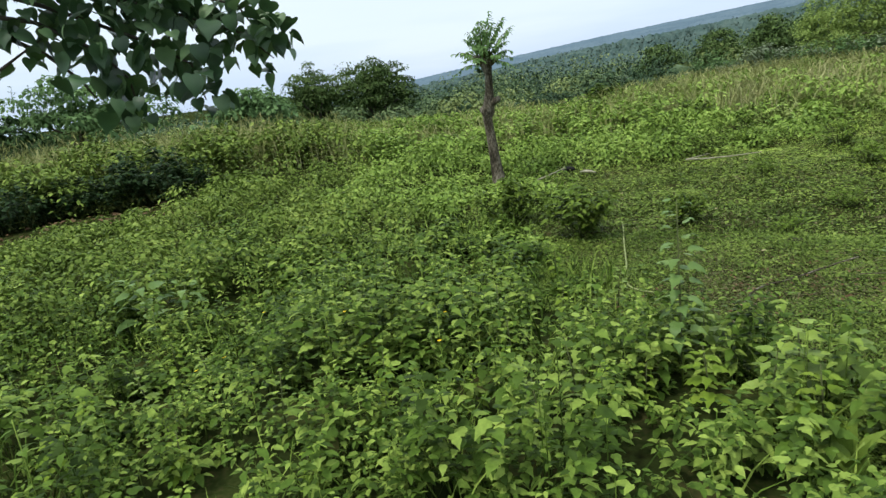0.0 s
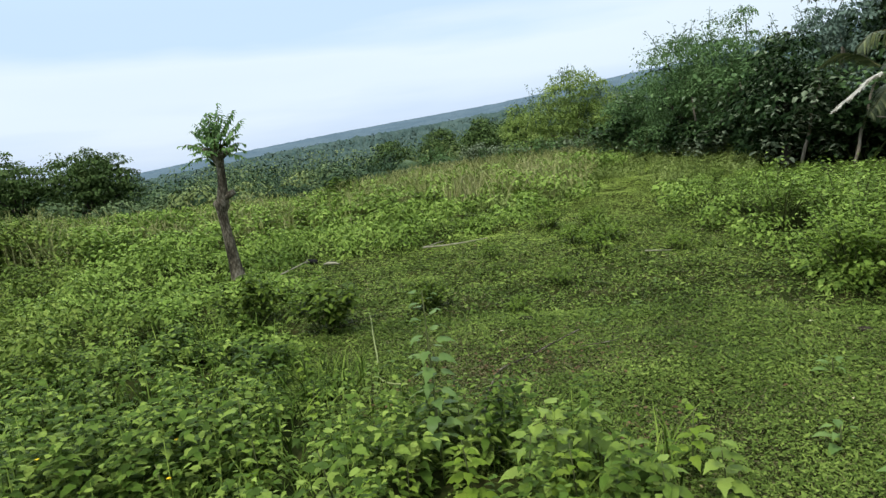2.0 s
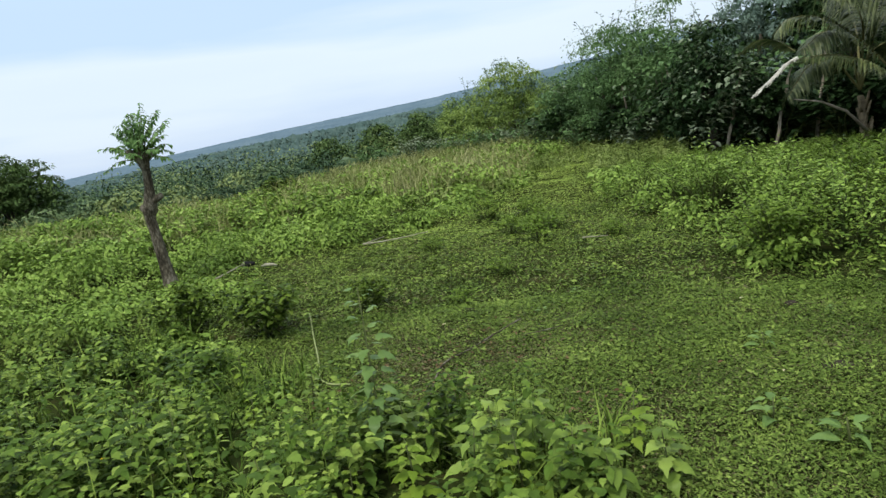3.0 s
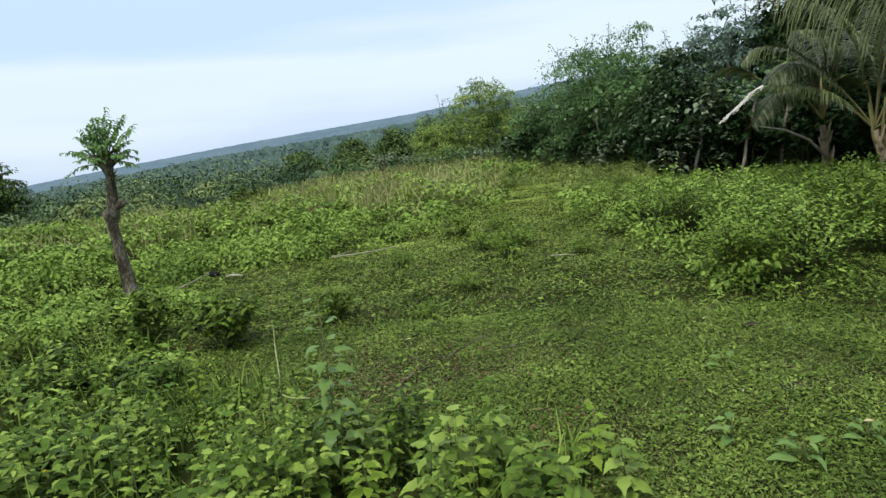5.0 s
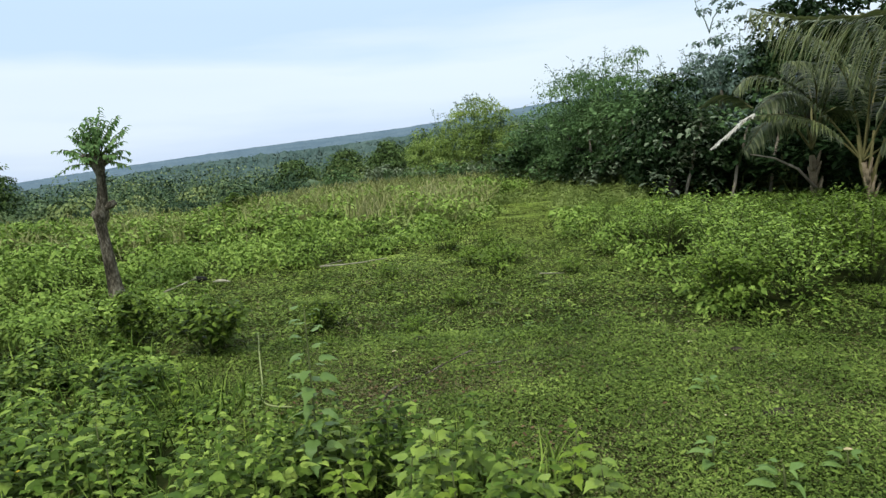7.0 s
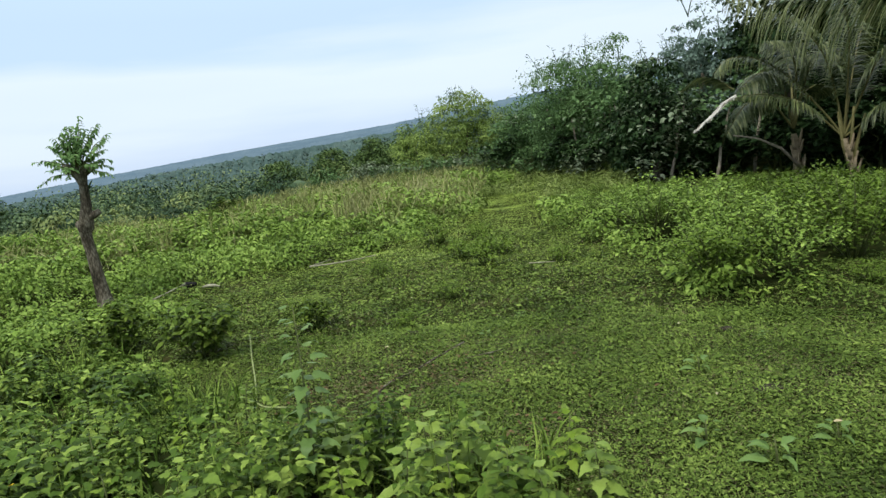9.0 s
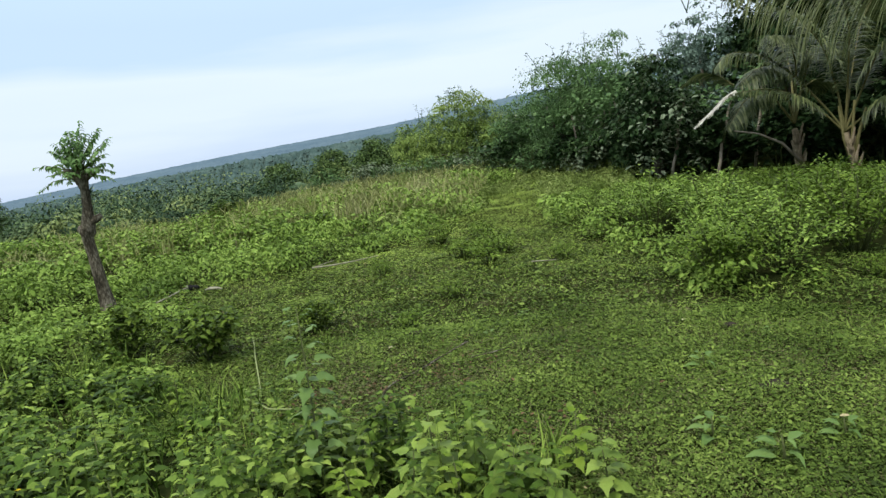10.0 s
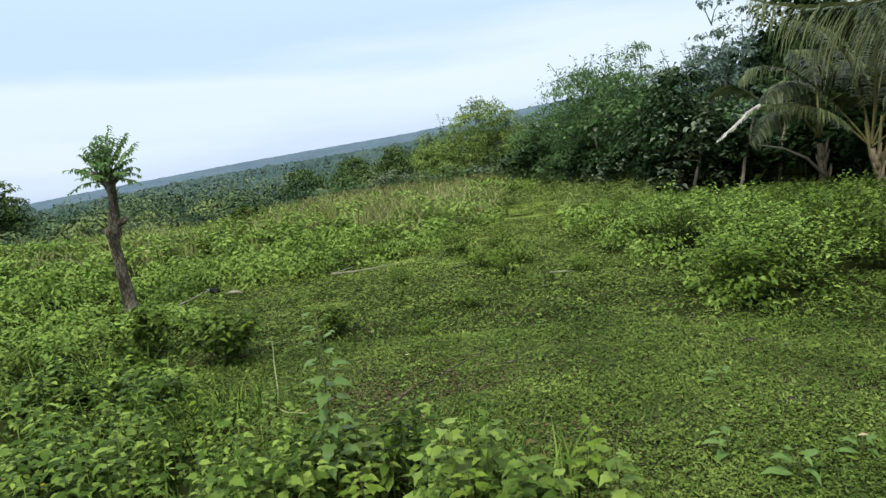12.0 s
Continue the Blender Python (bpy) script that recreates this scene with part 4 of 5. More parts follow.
tree_at(11.8, 22.5, 5.9, -5.0, 3.6, 2.4, 6, 44, name="tree", label="feathery mid-green tree at the edge of the field", trunk_r=0.13, mat=TREE_FINE, bark=BARK, per_area=15, cluster=0.2, leaf=0.080, twigs=10)
tree_at(15.6, 21.5, 7.0, -5.2, 4.2, 2.4, 8, 45, name="tree", label="dense feathery green tree at the edge of the field", trunk_r=0.13, mat=TREE_FINE, bark=PALE_BARK, per_area=15, cluster=0.19, leaf=0.080, twigs=16, pale=30)
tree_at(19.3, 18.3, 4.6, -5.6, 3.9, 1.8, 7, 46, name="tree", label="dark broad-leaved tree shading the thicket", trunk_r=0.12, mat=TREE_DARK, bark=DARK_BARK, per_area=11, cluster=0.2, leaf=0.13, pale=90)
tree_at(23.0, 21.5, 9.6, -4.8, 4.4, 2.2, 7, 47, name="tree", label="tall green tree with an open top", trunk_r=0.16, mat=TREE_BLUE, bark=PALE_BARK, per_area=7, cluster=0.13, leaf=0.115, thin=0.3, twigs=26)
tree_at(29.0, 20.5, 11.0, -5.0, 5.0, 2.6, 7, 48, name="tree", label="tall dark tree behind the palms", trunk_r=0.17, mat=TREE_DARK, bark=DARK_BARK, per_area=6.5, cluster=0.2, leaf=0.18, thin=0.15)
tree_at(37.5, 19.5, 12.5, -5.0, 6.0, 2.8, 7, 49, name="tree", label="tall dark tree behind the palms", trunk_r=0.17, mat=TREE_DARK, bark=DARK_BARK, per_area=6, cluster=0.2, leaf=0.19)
# added beyond the view only to block sky light over thicket and palms
tree_at(52.0, 18.5, 30.0, 13.0, 15.0, 3.5, 9, 54, name="tree", label="added tall tree out of view whose high crown shades the thicket", trunk_r=0.2, mat=TREE_DARK, bark=DARK_BARK, per_area=3.0, cluster=0.3, leaf=0.3, thin=0.0)
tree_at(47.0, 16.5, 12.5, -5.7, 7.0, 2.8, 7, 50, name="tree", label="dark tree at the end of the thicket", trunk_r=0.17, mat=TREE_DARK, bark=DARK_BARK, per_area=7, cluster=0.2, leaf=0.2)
# second row in shade-dark leaves, so gaps between crowns read dark
tree_at(13.0, 27.0, 5.0, -4.4, 5.5, 3.0, 6, 51, name="tree", label="second-row tree of the belt, leaves darkened for shade", trunk_r=0.17, mat=TREE_DARK, bark=DARK_BARK, per_area=3.6, cluster=0.27, leaf=0.26)
tree_at(24.5, 25.0, 5.6, -4.4, 6.5, 3.0, 6, 52, name="tree", label="second-row tree of the belt, leaves darkened for shade", trunk_r=0.17, mat=TREE_DARK, bark=DARK_BARK, per_area=3.6, cluster=0.27, leaf=0.26)
tree_at(35.5, 24.0, 9.0, -4.4, 7.5, 3.0, 6, 53, name="tree", label="second-row tree of the belt, leaves darkened for shade", trunk_r=0.17, mat=TREE_DARK, bark=DARK_BARK, per_area=3.6, cluster=0.27, leaf=0.26)


def bush(name, label, high, wide, mat, count, leaf, seed, shape=KITE, stems=9):
    """A bush: stems that spread from one foot, and leaves winding along them."""
    rng = np.random.default_rng(seed)
    ob = thing(name, label, "bush")
    st, lv = [], []
    for i in range(stems):
        a = i * 2.4 + rng.uniform(-0.4, 0.4)
        r = wide * math.sqrt((i + 0.3) / stems) * rng.uniform(0.8, 1.05)
        h = high * (1 - 0.45 * (r / wide) ** 2) * rng.uniform(0.72, 1.22)
        p = bent((0.05 * math.cos(a), 0.05 * math.sin(a), -0.03), (r * math.cos(a), r * math.sin(a), h), 0.05, 7, 0.015, rng)
        st.append(tube(p[::2], np.linspace(0.011, 0.004, 4), 3))
        m = count // stems
        u = np.sqrt(rng.uniform(0.03, 1.0, m)) * 5.999
        j = u.astype(int)
        pos = p[j] + (p[j + 1] - p[j]) * (u - j)[:, None] + rng.standard_normal((m, 3)) * wide * 0.09
        pos[:, 2] = np.abs(pos[:, 2]) + 0.02
        lv.append(leaves(shape, pos, rng.uniform(0, 6.28, m), rng.uniform(-0.6, 0.25, m), rng.uniform(-0.4, 0.4, m), leaf * rng.uniform(0.6, 1.35, m)))
    tagged(part("stem_tuft", tri_mesh("stem_tuft", *joined(st), STEM), ob), kind="stuff")
    tagged(part("foliage", tri_mesh("foliage", *joined(lv), mat, True), ob), kind="stuff")
    return ob


def put_copies(masters, places):
    """Set the first places with the masters, the rest with copies: x, y, turn, scale."""
    for i, (x, y, turn, s) in enumerate(places):
        m = pose(x, y, float(ground_height(x, y)), 0, 0, turn)
        src = masters[i % len(masters)]
        if i < len(masters):
            src.scale = (s, s, s)
            src.matrix_basis = m @ Matrix.Scale(s, 4)
        else:
            keep = src.scale.copy()
            copy_thing(src, m @ Matrix.Scale(s / keep[0], 4))


rng = np.random.default_rng(61)
spots = []
while len(spots) < 96:
    x, y = rng.uniform(1.8, 10.5), rng.uniform(5.4, 15.5)
    if soft_inside(np.array([x]), np.array([y]), THICKET)[0] > 0.25 and all(math.hypot(x - a, y - b) > 0.50 for a, b, *_ in spots):
        spots.append((x, y, rng.uniform(0, 360), rng.uniform(0.78, 1.14) * min(max((1.57 - 0.092 * math.hypot(x - EYE_X, y - EYE_Y)) / 0.74, 0.38), 1.04)))
bushes = [bush("bush", "bright green leafy thicket bush at the edge of the grazed lawn", 0.70, 0.58, BUSH, 1750, 0.045, 62 + i, stems=15) for i in range(3)]
pale_bushes = [bush("bush", "yellow-green leafy thicket bush beside the grassy lane", 0.66, 0.56, MEADOW, 1600, 0.044, 66 + i, stems=15) for i in range(2)]
for b in bushes + pale_bushes:
    tagged(b, group="thicket bushes")
put_copies(bushes, [q for q in spots if q[0] > 3.7])
put_copies(pale_bushes, [q for q in spots if q[0] <= 3.7])
feature = bush("bush", "rounded bright green bush standing out before the thicket", 0.54, 0.5, BUSH, 2300, 0.047, 70, LEAF, 22)
put_copies([feature], [(2.72, 6.05, 20, 1.0)])
dark = [bush("bush", "low dark green bush among the meadow weeds", 0.42, 0.42, DARK_BUSH, 900, 0.068, 71 + i, LEAF) for i in range(2)]
for b in dark:
    tagged(b, group="dark meadow bushes")
put_copies(dark, [(-2.72, 6.1, 0, 1.0), (-1.78, 5.62, 80, 1.05), (-0.95, 6.1, 200, 0.6), (-5.5, 18.7, 20, 1.7), (-4.6, 14.5, 20, 1.3), (-2.2, 13.4, 90, 1.1)])
clump = [bush("bush", "low leafy clump of weeds on the grazed lawn", 0.34, 0.42, BUSH, 620, 0.052, 75 + i, LEAF, 12) for i in range(2)]
for b in clump:
    tagged(b, group="leafy clumps on the lawn")
put_copies(clump, [(0.85, 8.3, 0, 0.85), (1.05, 9.2, 60, 0.9), (0.55, 9.0, 150, 0.75), (0.25, 10.4, 200, 0.9), (0.9, 10.3, 10, 0.8), (-0.5, 8.4, 90, 0.5), (-0.9, 10.8, 40, 0.8), (0.3, 6.9, 70, 0.45), (1.75, 8.2, 70, 0.55), (3.9, 5.7, 30, 0.5), (-0.1, 5.9, 20, 0.4)])

# undergrowth below the belt of trees, near-black leaves stand for the shade there
rng = np.random.default_rng(81)
under = []
for i in range(52):
    az = rng.uniform(7.5, 46)
    d = np.interp(az, [7, 12, 17, 22, 30, 52], [23.5, 21.5, 19.5, 17.6, 17.3, 15.0]) + rng.uniform(-0.3, 3.0)
    x, y = polar(az, d)
    under.append((x, y, rng.uniform(0, 360), rng.uniform(2.0, 3.4)))
shrubs = [bush("shrub", "undergrowth shrub beneath the trees, its shade put into dark leaves", 0.42, 0.42, TREE_DARK, 520, 0.075, 82 + i, stems=7) for i in range(3)]
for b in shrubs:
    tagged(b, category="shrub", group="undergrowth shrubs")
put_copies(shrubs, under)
for az, d, h, lean in ((17.3, 19.2, 2.2, -0.4), (20.2, 17.6, 2.0, 0.5), (23.7, 17.4, 1.8, 0.5), (26.5, 18.2, 2.2, 0.3), (36.5, 17.0, 2.4, 0.2), (13.2, 21.0, 1.9, -0.2)):
    x, y = polar(az, d)
    g = float(ground_height(x, y))
    sap = thing("sapling", "thin pale leaning sapling trunk in the shade of the trees", "tree", "saplings under the trees", (x, y, g))
    part("trunk", tri_mesh("trunk", *tube(bent((0, 0, -0.1), (lean, 0.1, h), 0.05, 6, 0.02, rng), np.linspace(0.045, 0.022, 6), 6), PALE_BARK, True), sap)
    m = 160
    pos = np.array([lean, 0.1, h]) + rng.standard_normal((m, 3)) * np.array([0.4, 0.35, 0.25])
    part("crown", tri_mesh("crown", *leaves(KITE, pos, rng.uniform(0, 6.28, m), rng.uniform(-0.9, 0.3, m), rng.uniform(-0.6, 0.6, m), rng.uniform(0.1, 0.22, m)), TREE_FINE), sap)

pale_shrubs = [bush("shrub", "pale grey-green twiggy shrub before the belt of trees", 0.60, 0.52, PALE_TREE if i else TREE_FINE, 620, 0.07, 94 + i, stems=11) for i in range(2)]
for b in pale_shrubs:
    tagged(b, category="shrub", group="pale shrubs before the trees")
places = []
for i in range(22):
    az = -9.0 + i * 1.15 + rng.uniform(-0.5, 0.5)
    x, y = polar(az, np.interp(az, [-9, 4, 10, 17], [27.5, 25.5, 22.0, 18.6]) + rng.uniform(-0.5, 0.8))
    places.append((x, y, rng.uniform(0, 360), rng.uniform(1.1, 2.0)))
put_copies(pale_shrubs, places)

# the overgrown bank towards the slope
rng = np.random.default_rng(85)
bank = []
for i in range(44):
    az = rng.uniform(-76, -37)
    d = np.interp(az, [-76, -60, -45, -37], [13.4, 13.2, 14.5, 16.5]) + rng.uniform(0, 3.4)
    x, y = polar(az, d)
    bank.append((x, y, rng.uniform(0, 360), min(rng.uniform(1.3, 1.9), float(edge_rise(x, y)) / 0.66)))
banks = [bush("bush", "tall overgrown green bush on the weedy bank", 0.64, 0.5, BANK, 800, 0.07, 86 + i, stems=10) for i in range(3)]
for q in banks:
    tagged(q, group="bank bushes")
put_copies(banks, bank)
# row of near-black bushes that paints the shade under the bank
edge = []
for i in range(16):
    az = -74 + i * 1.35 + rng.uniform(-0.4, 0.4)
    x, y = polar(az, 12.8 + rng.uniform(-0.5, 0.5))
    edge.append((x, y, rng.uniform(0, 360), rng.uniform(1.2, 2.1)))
rows = [bush("bush", "added bush, darkened in colour as shade at the foot of the weedy bank", 0.40, 0.42, TREE_DARK, 700, 0.06, 83 + i) for i in range(2)]
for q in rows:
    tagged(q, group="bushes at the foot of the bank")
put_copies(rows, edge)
# higher herbs before the tall grass
rng = np.random.default_rng(87)
herbs = []
for i in range(40):
    az = rng.uniform(-38, -13)
    d = rng.uniform(12.5, 17.0)
    x, y = polar(az, d)
    if soft_inside(np.array([x]), np.array([y]), LAWN)[0] < -0.4:
        herbs.append((x, y, rng.uniform(0, 360), min(rng.uniform(0.6, 1.1), float(edge_rise(x, y)) / 0.7)))
herb = [bush("bush", "yellow-green herb bush before the tall grass", 0.60, 0.5, MEADOW, 420, 0.105, 89 + i, stems=9) for i in range(3)]
for q in herb:
    tagged(q, group="herb bushes")
put_copies(herb, herbs)

# ---- the small lopped tree in the meadow ----


def lopped_tree():
    rng = np.random.default_rng(90)
    ob = thing("lopped_tree", "small lopped tree, bare knobbly trunk, tuft of leaves on top", "tree", "", (-3.87, 8.17, 0.0))
    line = np.array([(0.05, 0.0, -0.12), (0.03, 0.0, 0.05), (0.0, 0.0, 0.30), (-0.03, 0.0, 0.75), (-0.05, 0.0, 0.95), (-0.045, 0, 1.03), (-0.01, 0.0, 1.12), (0.02, 0.0, 1.33), (0.025, 0, 1.54), (0.015, 0.0, 1.66), (0.01, 0.0, 1.76)])
    rad = [0.140, 0.098, 0.076, 0.062, 0.064, 0.092, 0.078, 0.050, 0.048, 0.074, 0.060]
    part("trunk", tri_mesh("trunk", *tube(line, rad, 14, 0.07, rng), BARK, True), ob)
    for a, z, r in ((2.9, 1.02, 0.055), (0.2, 1.14, 0.045), (3.6, 1.70, 0.055), (0.5, 1.66, 0.05), (1.8, 1.30, 0.04)):
        c = np.array([0.0, 0, z])
        e = c + np.array([math.cos(a) * 0.15, math.sin(a) * 0.15, 0.07])
        part("knob", tri_mesh("knob", *tube(bent(c, e, 0.0, 4), [r * 1.1, r * 1.15, r, r * 0.7], 9, 0.08, rng), BARK, True), ob, "cut stub of a lopped branch")
    for i in range(40):
        a, up = i * 2.4, ((i + 0.5) / 40) ** 0.85
        el = radians(-4 + 90 * up) + rng.normal(0, 0.16)
        length = rng.uniform(0.28, 0.58) * (0.9 + 0.2 * up)
        s = np.array([0.01 + 0.03 * math.cos(a), 0.03 * math.sin(a), 1.66 + 0.12 * up])
        e = s + length * np.array([math.cos(a) * math.cos(el), math.sin(a) * math.cos(el), math.sin(el)])
        shoot = bent(s, e, 0.05 * math.cos(el), 9, 0.008, rng)
        sh = part("shoot", tri_mesh("shoot", *tube(shoot, np.linspace(0.008, 0.0025, 9), 4), STEM), ob)
        u = np.repeat(np.linspace(3.0, 7.95, 9), 2)
        k = u.astype(int)
        pos = shoot[k] + (shoot[k + 1] - shoot[k]) * (u - k)[:, None]
        n = len(pos)
        sides = np.tile([1.0, -1.0], 9)
        bend = (u - 3.0) / 5.0
        part("leaf", tri_mesh("leaf", *leaves(OVAL, pos, a + sides * rng.uniform(0.9, 1.6, n) * (1 - 0.4 * bend), rng.uniform(-1.0, -0.05, n), sides * rng.uniform(-0.3, 0.5, n), rng.uniform(0.06, 0.10, n) * (1.1 - 0.3 * bend)), SPRIG, True), sh)
    return ob


lopped_tree()

# ---- palms ----


def spot(az, d, el):
    """A place by bearing, distance and the angle above the eye's level."""
    x, y = polar(az, d)
    return np.array([x, y, 1.57 + d * math.tan(radians(el))])


def frond(parent, points, length, pairs, seed, droop=0.9, mat=FROND, stem=PETIOLE, r=0.028, bare=0.22, dry_tip=0.0, label="", width=1.0, single=False):
    """A palm frond: a smooth curved midrib with leaflets hanging in two rows."""
    rng = np.random.default_rng(seed)
    p = np.asarray(points, float)
    t = np.linspace(0, len(p) - 1, 25)
    line = np.stack([np.interp(t, np.arange(len(p)), p[:, k]) for k in range(3)], 1)
    for _ in range(4):
        line[1:-1] = (line[:-2] + 2 * line[1:-1] + line[2:]) / 4
    fr = part("frond", tri_mesh("frond", *tube(line, np.linspace(r, r * 0.22, 25), 6), stem, True), parent, label)
    u = np.linspace(bare, 0.995, pairs)
    idx = u * 23.999
    i = idx.astype(int)
    pos = line[i] + (line[i + 1] - line[i]) * (idx - i)[:, None]
    d = line[i + 1] - line[i]
    d /= np.linalg.norm(d, axis=1)[:, None]
    side = np.cross(d, [0, 0, 1.0])
    side /= np.linalg.norm(side, axis=1)[:, None] + 1e-9
    pieces = []
    size = length * np.sin(np.pi * np.clip(0.18 + 0.80 * (u - bare) / (1 - bare), 0, 1)) ** 0.7
    for s in (1.0, -1.0):
        n = len(u)
        out = side * s * rng.uniform(0.75, 1.0, n)[:, None] + d * rng.uniform(0.45, 0.8, n)[:, None] + np.array([0, 0, 1.0]) * rng.uniform(0.0, 0.35, n)[:, None]
        out /= np.linalg.norm(out, axis=1)[:, None]
        cuts = []
        w = np.array([0.55, 1.0, 0.85, 0.5, 0.04]) * 0.021 * width
        fall = rng.uniform(0.7, 1.2, n) * droop
        for k, v in enumerate((0.0, 0.22, 0.5, 0.78, 1.0)):
            c = pos + out * (size * (v - 0.30 * np.clip(fall, 0, 1.3) * v * v))[:, None]
            c[:, 2] -= size * fall * 0.75 * v ** 1.7
            a = np.cross(out, [0.2, 0.1, 1.0])
            a /= np.linalg.norm(a, axis=1)[:, None]
            a = a * 0.8 + np.array([0, 0, 0.6]) * s
            cuts.append((c - a * w[k], c + a * w[k]))
        v = np.stack([q for pair in cuts for q in pair], 1).reshape(-1, 3)
        base = (np.arange(n) * 10)[:, None, None]
        tr = np.array([(2 * k, 2 * k + 1, 2 * k + 3) for k in range(4)] + [(2 * k, 2 * k + 3, 2 * k + 2) for k in range(4)])
        pieces.append((v, (tr[None] + base).reshape(-1, 3)))
    if single:
        for v, tr in pieces:
            for k in range(len(v) // 10):
                part("leaflet", tri_mesh("leaflet", v[10 * k:10 * k + 10], tr[:8], mat), fr)
    else:
        tagged(part("foliage", tri_mesh("foliage", *joined(pieces), mat), fr), kind="stuff")
    return fr


def palm(label, foot, crown, trunk_r, seed):
    ob = thing("coconut_palm", label, "palm", "young coconut palms", tuple(foot))
    f = np.zeros(3)
    c = np.asarray(crown) - np.asarray(foot)
    line = bent(f - np.array([0, 0, 0.2]), c, 0.0, 9, 0.01)
    rad = trunk_r * np.array([1.35, 1.2, 1.0, 1.06, 0.92, 1.0, 0.86, 0.92, 0.7])
    part("trunk", tri_mesh("trunk", *tube(line, rad * 0.62, 10, 0.07), PALM_BARK, True), ob)
    rng = np.random.default_rng(seed)
    for i in range(12):
        p = c * (0.12 + 0.66 * i / 12)
        a = i * 2.4 + seed
        out = np.array([math.cos(a), math.sin(a), 0.0])
        long = rng.uniform(0.12, 0.30)
        part("stalk_base", tri_mesh("stalk_base", *tube([p + out * trunk_r * 0.35, p + out * (trunk_r * 0.62) + np.array([0, 0, 0.08]), p + out * (trunk_r * 0.75 + long * 0.22) + np.array([0, 0, 0.08 + long])], [0.04, 0.034, 0.016], 6, 0.1, rng), PALM_BARK, True), ob)
    return ob


def local(ob, pts):
    o = np.array(ob.location)
    return [np.asarray(p) - o for p in pts]


D1, D2, D3 = 15.9, 15.2, 8.0
foot = spot(29.7, D1, -5.6)
foot[2] = 0.0
left_palm = palm("young coconut palm with drooping grey-green fronds and a stout trunk", foot, spot(29.3, D1, -2.2), 0.125, 5)
o1 = spot(29.3, D1, -1.8)
for i, (pts, ln) in enumerate([
        ([o1, spot(27.8, D1, 0.6), spot(26.0, D1 - 0.6, 0.5), spot(24.6, D1 - 1, -1.8)], 0.75),
        ([o1, spot(28.6, D1, 2.0), spot(27.2, D1 - 0.7, 2.8), spot(25.6, D1 - 1.2, 1.6)], 0.8),
        ([o1, spot(29.6, D1, 2.6), spot(29.0, D1 - 0.8, 4.6), spot(27.6, D1 - 1.6, 4.9)], 0.8),
        ([o1, spot(30.2, D1, 2.2), spot(31.4, D1 - 0.5, 3.8), spot(33.2, D1 - 0.5, 3.0)], 0.8),
        ([o1, spot(30.0, D1, 0.8), spot(30.9, D1 + 0.5, 1.3), spot(31.6, D1 + 0.9, 0.4)], 0.55),
        ([o1, spot(29.2, D1 + 0.8, 2.2), spot(28.8, D1 + 1.6, 3.6), spot(28.0, D1 + 2.4, 3.2)], 0.8)]):
    frond(left_palm, local(left_palm, pts), ln * 0.85, 84, 200 + i, 1.0, FROND, bare=0.25, width=0.95)
dead = part("dead_frond", tri_mesh("dead_frond", *tube(local(left_palm, [spot(29.8, D1 - 0.1, -4.9), spot(28.4, D1 - 0.5, -3.2), spot(26.8, D1 - 0.9, -2.3), spot(25.1, D1 - 1.2, -1.9)]), [0.035, 0.028, 0.02, 0.01], 6), PALE_BARK, True), left_palm, "bare dead frond stalk")

foot = spot(33.3, D2, -6.0)
foot[2] = 0.0
right_palm = palm("young coconut palm with pale stalks fanning from a short trunk", foot, spot(32.6, D2, -2.9), 0.105, 6)
o2 = spot(32.55, D2, -2.8)
for i, (pts, ln, dr) in enumerate([
        ([o2, spot(31.6, D2, -1.2), spot(29.2, D2 - 0.2, 2.0), spot(27.1, D2 - 0.4, 3.8), spot(24.8, D2 - 0.6, 4.2), spot(23.9, D2 - 0.7, 3.0)], 0.72, 1.0),
        ([o2, spot(31.5, D2, -1.6), spot(29.8, D2 - 0.4, 0.2), spot(27.4, D2 - 0.6, 1.1), spot(25.2, D2 - 0.8, 1.0)], 0.6, 1.1),
        ([o2, spot(32.2, D2, 0.0), spot(31.4, D2 - 0.3, 3.5), spot(29.6, D2 - 0.6, 6.2), spot(27.6, D2 - 0.9, 7.0)], 0.85, 0.9),
        ([o2, spot(32.8, D2, 0.5), spot(33.0, D2 - 0.3, 4.5), spot(32.4, D2 - 0.9, 7.5)], 0.85, 0.9),
        ([o2, spot(33.4, D2, -0.6), spot(34.6, D2 - 0.3, 2.6), spot(36.6, D2 - 0.6, 4.4), spot(39.0, D2 - 0.9, 4.0)], 0.85, 1.0),
        ([o2, spot(33.8, D2, -1.8), spot(35.4, D2 - 0.5, -0.4), spot(37.4, D2 - 1.0, -0.6)], 0.7, 1.1),
        ([o2, spot(33.0, D2 + 0.6, 1.0), spot(33.6, D2 + 1.4, 4.6), spot(34.6, D2 + 2.2, 6.6)], 0.85, 0.9)]):
    frond(right_palm, local(right_palm, pts), ln * 0.85, 88, 220 + i, dr * 0.9, FROND, r=0.026, bare=0.30, width=0.95)
for i, (a, e) in enumerate(((33.9, -1.2), (32.2, -0.9), (33.2, -0.6))):
    part("stalk", tri_mesh("stalk", *tube(local(right_palm, [spot(33.1, D2, -5.6), spot((32.8 + a) / 2, D2, -3.4), spot(a, D2, e)]), [0.048, 0.036, 0.022], 7), PETIOLE, True), right_palm, "pale sheathing base of a frond")
